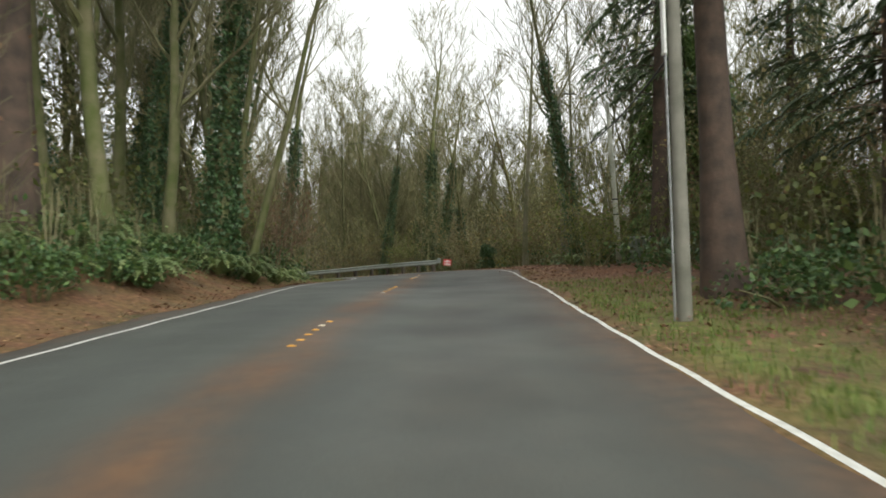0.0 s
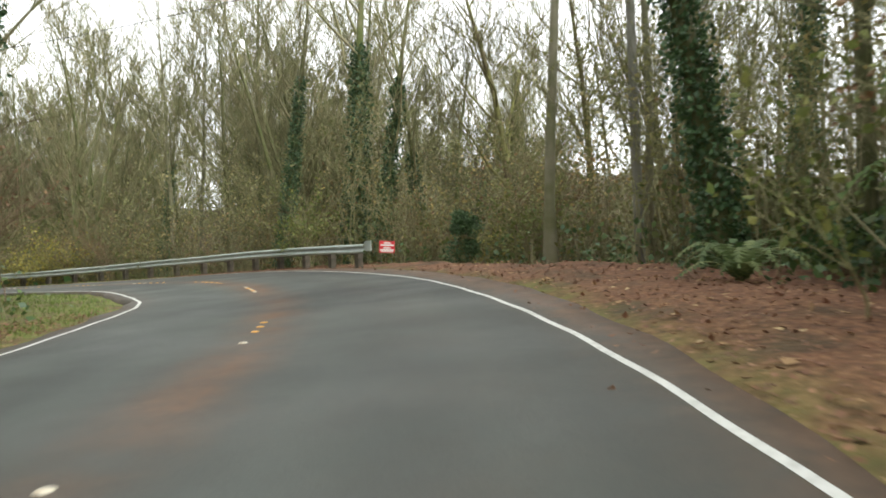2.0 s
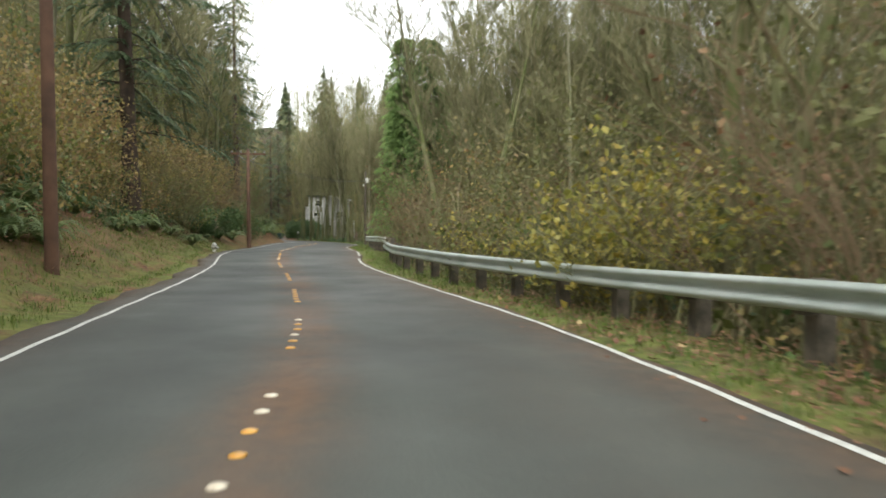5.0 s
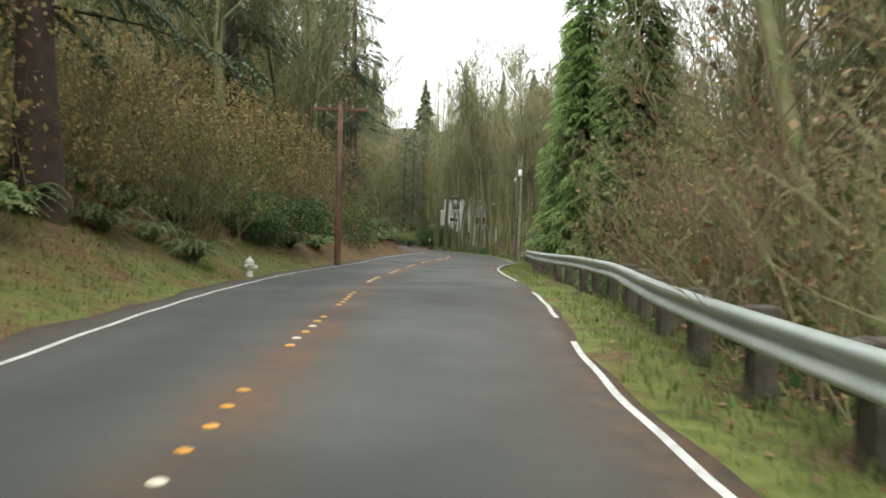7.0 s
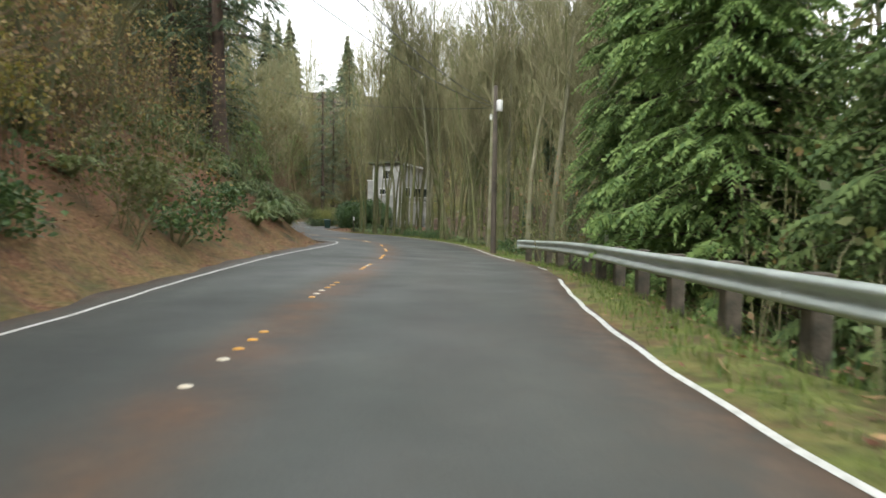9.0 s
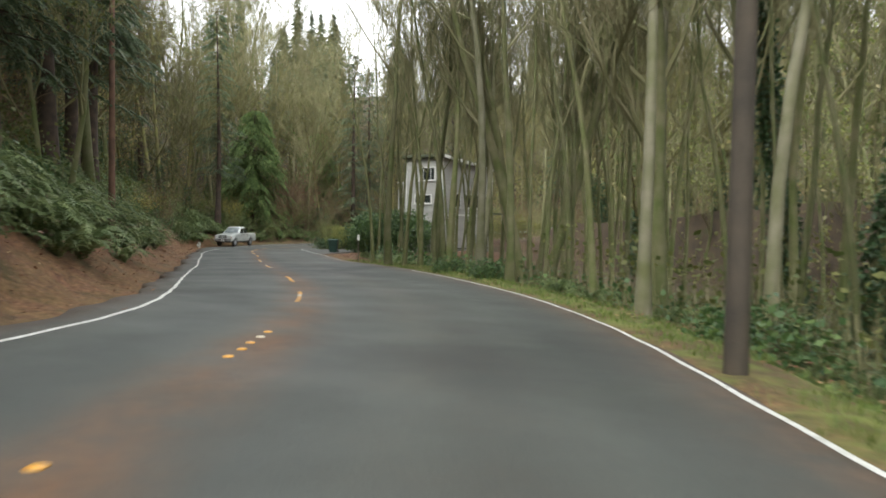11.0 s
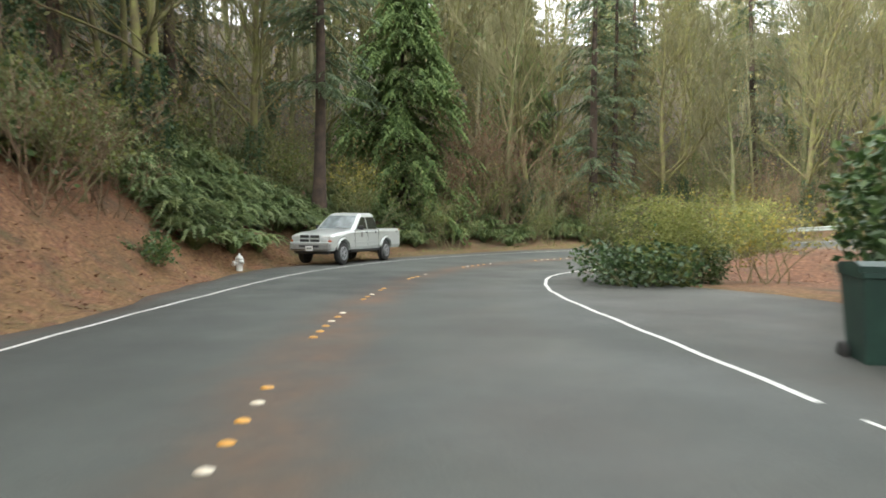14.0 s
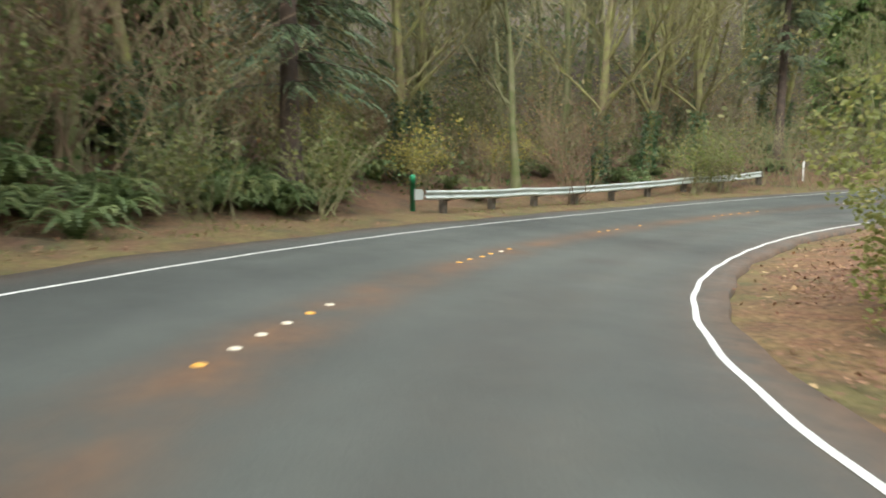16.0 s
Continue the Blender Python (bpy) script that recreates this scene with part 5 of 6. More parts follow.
thicket("thicket_leaves", [(61, 2000, 46, 132, RIGHT, 3.0, 16), (62, 700, 22, 52, RIGHT, 6.0, 16), (63, 240, 206, 270, LEFT, 6.0, 20), (64, 260, 36, 62, LEFT, 4.5, 14)],
        LEAF_OLIVE, "olive-green leaves of the tall roadside thicket", 0.8, 6.5, 34, 0.55, (0.08, 0.2))
thicket("rusty_thicket_leaves", [(71, 1000, 64, 136, LEFT, 2.8, 10), (75, 900, 62, 124, LEFT, 3.0, 7), (72, 900, 46, 130, RIGHT, 2.6, 14), (73, 200, 208, 270, LEFT, 5.0, 20), (74, 200, 22, 52, RIGHT, 5.5, 14)],
        LEAF_RUSTY, "rusty and yellow leaves of the bank shrubs", 0.6, 5.0, 34, 0.55, (0.08, 0.2))
thicket("bank_thicket_leaves", [(65, 520, 134, 206, LEFT, 6.0, 16), (66, 300, 60, 134, LEFT, 8.0, 16), (67, 200, 206, 270, LEFT, 8, 24)], LEAF_RUSTY, "withered brown leaves on the tall bank shrubs", 3.0, 10.0, 34, 0.6, (0.08, 0.2))
tufts("thicket_twig", [(81, 800, 46, 132, RIGHT, 3.0, 15), (82, 220, 64, 136, LEFT, 3.5, 12), (83, 500, 22, 54, RIGHT, 6, 16), (84, 200, 206, 270, LEFT, 6, 20)],
      BRUSH_TWIG, "long thin stems of the roadside thicket", 6, (0.8, 3.6), (1.8, 6.0), (0.007, 0.018))


def fern_bed(zones):
    """Ferns in mass, joined: too many to pick apart."""
    src = [(np.array([v.co for v in o.children[0].data.vertices]), np.array([tuple(f.vertices) for f in o.children[0].data.polygons])) for o in KINDS["fern"]]
    V, F, n = [], [], 0
    for zone, size in zones:
        p, r = zone_points(*zone)
        for q in p:
            v, f = src[r.randint(len(src))]
            v = v * r.uniform(*size)
            F.append(f + n)
            n += len(v)
            a = r.uniform(0, 6.283)
            c, s = math.cos(a), math.sin(a)
            V.append(np.stack([v[:, 0] * c - v[:, 1] * s, v[:, 0] * s + v[:, 1] * c, v[:, 2]], 1) + q - [0, 0, 0.03])
    V = np.concatenate(V)
    return tagged(new("fern_bed", big_mesh("fern_bed", V, np.concatenate(F), FERN)), "bed of arching green sword ferns on the bank", "ferns", kind="stuff")


fern_bed([((91, 150, 140, 184, LEFT, 1.2, 10), (0.8, 1.3)), ((92, 190, 199, 206, LEFT, 1.8, 11), (0.8, 1.3)), ((99, 130, 189, 199, LEFT, 5.2, 9), (0.8, 1.3)), ((98, 60, 206, 216, LEFT, 4.0, 8), (0.8, 1.2)), ((97, 60, 183, 192, LEFT, 6.5, 8), (0.8, 1.2)), ((93, 60, 214, 250, LEFT, 5, 9), (0.8, 1.2)), ((96, 40, 206, 224, LEFT, 2.6, 3.5), (0.8, 1.15)), ((94, 70, 0, 34, LEFT, 2.4, 7), (0.7, 1.1)), ((95, 40, 136, 178, RIGHT, 1.6, 6), (0.6, 1.0))])

# ---- guard rails ----
WAVE = [(-0.158, 0.0), (-0.15, 0.03), (-0.12, 0.08), (-0.075, 0.083), (-0.035, 0.02), (0.0, 0.0), (0.035, 0.02), (0.075, 0.083), (0.12, 0.08), (0.15, 0.03), (0.158, 0.0)]


def guard_rail(s0, s1, d, left_side=False, height=0.62, flare=0.0, post_gap=1.9, lift=lambda q: 0.0, label="galvanised steel guard rail on dark timber posts"):
    """A W-shaped beam on timber posts; d gives its distance from the course along the way."""
    rail = thing("guard_rail", label, "guard rail")
    sgn = -1.0 if left_side else 1.0
    s = np.arange(s0, s1, 1.0)
    V, F = [], []
    for k, q in enumerate(s):
        extra = flare * max(0.0, 1 - (q - s0) / 4.0) ** 2
        c = place(q, d(q) + sgn * extra)
        z = max(c[2], ground_at(c[0], c[1])) + height + lift(q)
        n = np.array([np.interp(q, RS, side[:, 0]), np.interp(q, RS, side[:, 1])]) * sgn
        for h, o in WAVE:
            V.append((c[0] - n[0] * o, c[1] - n[1] * o, z + h))
        for h, o in reversed(WAVE):
            V.append((c[0] - n[0] * (o - 0.008), c[1] - n[1] * (o - 0.008), z + h))
    m = 2 * len(WAVE)
    for k in range(len(s) - 1):
        for j in range(m):
            F.append((k * m + j, k * m + (j + 1) % m, (k + 1) * m + (j + 1) % m, (k + 1) * m + j))
    part("beam", big_mesh("beam", V, F, GALV), GALV, rail)
    post = Shape().box((0, 0, 0.02), (0.21, 0.24, 1.42), None, 0.012).mesh("post", POST_WOOD)
    block = Shape().box((0, 0, 0), (0.15, 0.18, 0.34), None, 0.01).mesh("block", POST_WOOD)
    for q in np.arange(s0 + 0.9, s1 - 0.4, post_gap):
        extra = flare * max(0.0, 1 - (q - s0) / 4.0) ** 2
        a = Matrix.Translation(place(q, d(q) + sgn * (extra + 0.30)))
        z = max(place(q, d(q))[2], ground_at(*place(q, d(q))[:2]))
        turn = pose(0, 0, 0, 0, 0, math.degrees(heading(q)))
        p = part("post", post, POST_WOOD, rail)
        a.translation.z = z + height + lift(q) - 0.58
        p.matrix_basis = a @ turn
        b = part("block", block, POST_WOOD, p)
        b.matrix_basis = pose(-sgn * 0.19, 0, 0.55)
    return rail


RAIL_ONE = along([(47.0, 4.15), (52, 4.4), (58, 4.6), (66, 4.35), (72, 3.7), (77, 3.0), (84, 2.75), (90, 3.2), (95, 3.8), (100, 3.75), (106, 3.25), (111, 3.0), (116, 2.9), (121, 3.0), (128, 3.4), (136, 3.9)])
RAIL_TWO = along([(224.4, -8.4), (228, -8.6), (232, -9.0), (236, -10.0), (242, -11.9)])
rail_one = guard_rail(46.3, 133.5, lambda s: float(RAIL_ONE(s)), height=0.64, lift=lambda q: float(np.interp(q, [47, 55, 62, 70], [0.02, 0.10, 0.10, 0.0])))
rail_two = guard_rail(224.9, 241.5, lambda s: float(RAIL_TWO(s)), True, 0.60, 0.3, label="pale galvanised guard rail on the outside of the bend")
END_PLATE = Shape().prism([(-0.2, -0.17), (0.14, -0.17), (0.22, -0.10), (0.22, 0.10), (0.14, 0.17), (-0.2, 0.17)], 0.05)
for rail, s, d, sgn in ((rail_one, 46.1, 4.15, 1), (rail_two, 224.7, -8.75, -1), (rail_one, 133.6, 3.8, 1)):
    p = place(s, d)
    e = part("end_terminal", END_PLATE, GALV, rail, "flat steel end plate")
    e.matrix_basis = pose(p[0], p[1], max(p[2], ground_at(p[0], p[1])) + (0.75 if s < 60 or s > 120 and s < 130 else 0.62), 0, 0, math.degrees(heading(s)) + 90)

# ---- roadside things ----
def upright(x, y, turn=0.0, lift=0.0):
    return pose(x, y, ground_at(x, y) + lift, 0, 0, turn)


def utility_pole(x, y, height, wood, label, arm=0.0, arm_turn=0.0, drum=False, tilt=0.0, rad=0.15, pipe=False):
    pole = thing("utility_pole", label, "utility pole", "utility poles along the road")
    part("shaft", Shape().tube([(0, 0, -0.6), (0, 0, 0.1), (0, 0, height * 0.5), (0, 0, height)], [rad, rad, rad * 0.86, rad * 0.68], 14), wood, pole, smooth=True)
    if arm:
        turn = pose(0, 0, height - 0.35, 0, 0, arm_turn)
        a = part("crossarm", Shape().box((0, 0.13, 0), (arm, 0.11, 0.13), turn, 0.01), wood, pole)
        pin = Shape().lathe([(0.02, 0), (0.055, 0.03), (0.06, 0.07), (0.035, 0.10), (0.045, 0.13), (0.02, 0.16)], 10).mesh("insulator", STEEL, True)
        for k in (-0.46, -0.2, 0.2, 0.46):
            p = part("insulator", pin, STEEL, a)
            p.matrix_basis = turn @ pose(k * arm, 0.13, 0.065)
        for sgn in (-1, 1):
            part("brace", Shape().tube([turn @ Vector((sgn * arm * 0.3, 0.13, -0.05)), turn @ Vector((0, 0.12, -0.6))], [0.015, 0.015], 6), STEEL, pole)
    if drum:
        part("transformer", Shape().lathe([(0.14, 0), (0.16, 0.03), (0.16, 0.52), (0.14, 0.56), (0.05, 0.58)], 18, pose(0.34, 0, height - 1.35)), WHITE, pole, "pale grey drum transformer", True)
        part("bracket", Shape().box((0.2, 0, height - 1.1), (0.22, 0.10, 0.5), None, 0.01), STEEL, pole)
        part("cutout", Shape().box((-0.35, 0, height - 1.6), (0.12, 0.12, 0.3), None, 0.02), WHITE, pole)
    if pipe:
        part("conduit", Shape().tube([(-rad - 0.03, 0, 0), (-rad - 0.03, 0, height * 0.62)], [0.02, 0.02], 8), STEEL, pole)
        part("guard", Shape().box((-rad - 0.05, -0.02, height * 0.55), (0.05, 0.12, 1.9), None, 0.01), WHITE, pole)
    pole.matrix_basis = upright(x, y) @ pose(0, 0, 0, tilt, 0, 0)
    return pole


def cable(a, b, sag, label="black overhead cable strung between poles", rad=0.014):
    a, b = Vector(a), Vector(b)
    pts = [a.lerp(b, u) + Vector((0, 0, -sag * 4 * u * (1 - u))) for u in (k / 14 for k in range(15))]
    return tagged(new("overhead_cable", Shape().tube(pts, [rad] * 15, 5).mesh("overhead_cable", BLACK, True)), label, "cable", "overhead cables")


p_grey = utility_pole(3.62, 10.35, 9.0, POLE_GREY, "weathered grey utility pole with a conduit up its side", pipe=True, rad=0.115)
p_bend = utility_pole(7.6, 43.0, 11.4, POLE_GREY, "grey utility pole with a crossarm among the trees", 2.2, 10)
p_one = utility_pole(-29.6, 58.9, 11.0, POLE_WOOD, "brown wooden utility pole at the foot of the bank")
p_two = utility_pole(-58.9, 77.0, 7.1, POLE_WOOD, "brown wooden utility pole with a wide crossarm", 2.4, 62)
POLE_DARK = mat("dark_pole_wood", (0.10, 0.08, 0.06), 0.9, other=(0.06, 0.05, 0.04), scale=2, bump=0.4, bump_scale=30)
p_drum = utility_pole(-80.4, 101.4, 8.7, POLE_DARK, "dark utility pole carrying a pale transformer", drum=True)
p_left = utility_pole(-110.0, 96.7, 12.0, POLE_WOOD, "dark brown utility pole on the leafy bank")


def pole_top(pole, down=0.4, out=0.0):
    h = max(v.co.z for v in pole.children[0].data.vertices)
    return tuple((pole.matrix_basis @ Vector((out, 0, h - down))))


for down, out in ((0.2, -0.9), (0.2, 0.9)):
    cable(pole_top(p_two, down, out), pole_top(p_drum, down, out * 0.2), 0.7)
    cable(pole_top(p_one, down, out * 0.2), pole_top(p_two, down, out), 0.9)
cable(pole_top(p_grey, 0.3), pole_top(p_bend, 0.6), 0.6)
cable(pole_top(p_grey, 1.5), pole_top(p_bend, 3.0), 0.9, rad=0.02)
cable(pole_top(p_drum, 0.3), pole_top(p_left, 0.5), 0.9)
cable(pole_top(p_bend, 0.5), pole_top(p_one, 0.5), 1.2)


def hydrant(x, y, turn):
    h = thing("fire_hydrant", "white painted fire hydrant standing in fallen leaves", "fire hydrant", "fire hydrants")
    part("barrel", Shape().lathe([(0.14, -0.1), (0.14, 0.03), (0.165, 0.035), (0.165, 0.075), (0.105, 0.08), (0.10, 0.40), (0.135, 0.42), (0.135, 0.47), (0.12, 0.48)], 18), WHITE, h, smooth=True)
    part("bonnet", Shape().lathe([(0.135, 0.48), (0.13, 0.54), (0.10, 0.60), (0.05, 0.635), (0.03, 0.64), (0.03, 0.69), (0.015, 0.70)], 18), WHITE, h, smooth=True)
    side_cap = Shape().lathe([(0.05, 0), (0.05, 0.09), (0.068, 0.09), (0.068, 0.135), (0.02, 0.14), (0.02, 0.165)], 12)
    me = side_cap.mesh("nozzle_cap", WHITE, True)
    for a, s, z in ((0, 1.25, 0.36), (90, 0.95, 0.40), (-90, 0.95, 0.40)):
        c = part("nozzle_cap", me, WHITE, h)
        c.matrix_basis = pose(0, 0, z, 0, 0, a) @ pose(0.075, 0, 0, 0, 90, 0) @ Matrix.Diagonal((s, s, s, 1))
    h.matrix_basis = upright(x, y, turn, -0.12)
    return h


hydrant(-51.6, 71.5, 40)
hydrant(-143.2, 106.8, -60)


def yard_sign(x, y, turn):
    s = thing("yard_sign", "small red sign with white unreadable lettering on wire legs", "sign")
    board = part("board", Shape().box((0, 0, 0.52), (0.58, 0.012, 0.44), None, 0.003), RED, s)
    for z, w, h in ((0.665, 0.26, 0.05), (0.585, 0.50, 0.06), (0.485, 0.26, 0.05), (0.405, 0.50, 0.06), (0.345, 0.46, 0.03)):
        part("bar", Shape().box((0, -0.0085, z), (w, 0.004, h), None, 0.001), WHITE, board, "white bar of lettering")
    for k in (-0.2, 0.2):
        part("leg", Shape().tube([(k, 0.012, -0.2), (k, 0.012, 0.7)], [0.005, 0.005], 6), STEEL, s)
    s.matrix_basis = upright(x, y, turn) @ pose(0, 0, 0.12, 0, 4, 0)
    return s


yard_sign(0.42, 49.9, 10)


def marker_post(x, y, label, height=1.1, wood=None, plate=(0.10, 0.30), turn=0, name="marker_post"):
    m = thing(name, label, "marker post", "marker posts")
    part("post", Shape().box((0, 0, height / 2 - 0.2), (0.07, 0.05, height + 0.4), None, 0.008), wood or WHITE, m)
    part("plate", Shape().box((0, -0.032, height - plate[1] / 2), (plate[0], 0.012, plate[1]), None, 0.003), WHITE, m, "white reflector plate")
    m.matrix_basis = upright(x, y, turn)
    return m


marker_post(-65.7, 93.6, "white marker post behind the guard rail", 1.5, turn=55)
marker_post(-111.2, 109.4, "brown post with a white reflector plate", 1.5, POST_WOOD, (0.13, 0.32), 70)
marker_post(-0.9, 57.0, "white marker post among the bushes past the rail", 1.5, turn=15)
POLE_PALE = mat("pale_bleached_wood", (0.50, 0.50, 0.42), 0.85, other=(0.33, 0.34, 0.26), scale=3, bump=0.3, bump_scale=30)
snag = thing("bleached_pole", "pale bleached wooden pole with dark bands in the undergrowth", "pole")
part("shaft", Shape().tube([(0, 0, -0.4), (-0.05, 0, 1.5), (-0.16, 0, 4.2), (-0.3, 0, 7.0)], [0.12, 0.115, 0.10, 0.08], 12), POLE_PALE, snag, smooth=True)
for z, k in ((2.1, -0.08), (2.75, -0.10)):
    part("band", Shape().lathe([(0.118, z), (0.122, z + 0.01), (0.122, z + 0.05), (0.118, z + 0.06)], 12, pose(k, 0, 0)), BLACK, snag, "dark metal band")
snag.matrix_basis = upright(7.6, 29.6, 0)
cabinet = thing("utility_cabinet", "grey-green metal utility cabinet among the bushes", "utility box")
part("body", Shape().box((0, 0, 0.45), (0.75, 0.5, 1.3), None, 0.02), mat("grey_green_enamel", (0.22, 0.25, 0.22), 0.6, other=(0.15, 0.18, 0.15), scale=3), cabinet)
part("lid", Shape().box((0, 0, 1.12), (0.80, 0.55, 0.05), None, 0.01), GALV, cabinet, "pale metal lid")
cabinet.matrix_basis = upright(8.6, 30.0, 10)
marker_post(-155.0, 158.5, "white marker post by the far guard rail", 1.1, turn=20)
GREEN_POST = mat("green_plastic", (0.02, 0.22, 0.09), 0.45, other=(0.015, 0.16, 0.07), scale=8)
g_post = thing("green_post", "bright green utility marker post beside the guard rail", "marker post")
part("tube", Shape().lathe([(0.09, -0.3), (0.09, 1.0), (0.105, 1.0), (0.105, 1.22), (0.09, 1.26), (0.02, 1.28)], 14), GREEN_POST, g_post, smooth=True)
g_post.matrix_basis = upright(-160.3, 134.0)


def wheelie_bin(x, y, turn):
    green = mat("dark_green_plastic", (0.03, 0.075, 0.055), 0.5, other=(0.02, 0.05, 0.04), scale=4, bump=0.1)
    b = thing("wheelie_bin", "dark green wheeled refuse bin with closed lid", "bin")
    body = Shape()
    rings = [(0.25, 0.27, 0.06), (0.26, 0.28, 0.10), (0.325, 0.36, 0.94), (0.345, 0.38, 0.95), (0.345, 0.38, 1.0)]
    v = [(sx * w, sy * d, z) for w, d, z in rings for sx, sy in ((-1, -1), (1, -1), (1, 1), (-1, 1))]
    f = [(i * 4 + j, i * 4 + (j + 1) % 4, i * 4 + 4 + (j + 1) % 4, i * 4 + 4 + j) for i in range(len(rings) - 1) for j in range(4)] + [(3, 2, 1, 0), (16, 17, 18, 19)]
    part("body", body.add(v, f), green, b)
    lid = part("lid", Shape().prism([(-0.37, 1.003), (0.37, 1.003), (0.37, 1.03), (0.30, 1.07), (-0.2, 1.10), (-0.37, 1.06)], 0.72, pose(0, 0, 0, 0, 0, 90)), green, b)
    part("handle", Shape().tube([(-0.22, 0.43, 0.98), (0.22, 0.43, 0.98)], [0.018, 0.018], 8), green, lid)
    part("axle", Shape().tube([(-0.30, 0.24, 0.13), (0.30, 0.24, 0.13)], [0.012, 0.012], 8), STEEL, b)
    w = Shape().lathe([(0.05, -0.03), (0.12, -0.03), (0.13, -0.015), (0.13, 0.015), (0.12, 0.03), (0.05, 0.03)], 18).mesh("wheel", RUBBER, True)
    for k in (-0.31, 0.31):
        o = part("wheel", w, RUBBER, b)
        o.matrix_basis = pose(k, 0.24, 0.13, 0, 90, 0)
    b.matrix_basis = upright(x, y, turn)
    return b


wheelie_bin(-124.05, 112.85, 60)


def mailbox(x, y, turn):
    tin = mat("black_tin", (0.018, 0.018, 0.02), 0.5, 0.2, other=(0.035, 0.03, 0.028), scale=7, bump=0.15)
    PALE_WOOD = mat("bare_timber", (0.36, 0.24, 0.14), 0.85, other=(0.26, 0.17, 0.10), scale=5, bump=0.3)
    m = thing("mailbox", "black tin mailbox with a red flag on a timber post", "mailbox")
    part("post", Shape().box((0, 0, 0.4), (0.10, 0.10, 1.7), None, 0.01), PALE_WOOD, m)
    arch = [(-0.12, 0)] + [(-0.12 * math.cos(a), 0.17 + 0.12 * math.sin(a)) for a in (math.pi * k / 8 for k in range(9))] + [(0.12, 0)]
    box = part("box", Shape().prism(arch, 0.62, pose(0, 0, 1.19)), tin, m)
    part("door", Shape().prism([(x_ * 1.04, z_ * 1.03) for x_, z_ in arch], 0.015, pose(0, -0.32, 1.19)), tin, box)
    part("flag", Shape().box((0.126, -0.10, 1.34), (0.008, 0.24, 0.04), None, 0.002), RED, box)
    m.matrix_basis = upright(x, y, turn) @ Matrix.Diagonal((0.87, 0.87, 0.87, 1))
    return m


mailbox(-140.97, 121.34, -30)

# ---- the house below the road ----
SIDING = mat("pale_grey_siding", (0.42, 0.41, 0.38), 0.75, other=(0.35, 0.345, 0.32), scale=1.5, bump=0.15, bump_scale=25, vary=0.06)
TRIM = mat("off_white_trim", (0.74, 0.74, 0.70), 0.6, other=(0.62, 0.62, 0.58), scale=4)
ROOFING = mat("dark_mossy_roofing", (0.07, 0.07, 0.06), 0.95, other=(0.08, 0.10, 0.04), scale=2, bump=0.5)
PANE = mat("dark_window_glass", (0.02, 0.025, 0.025), 0.06, other=(0.03, 0.035, 0.03), scale=1, spec=0.8)


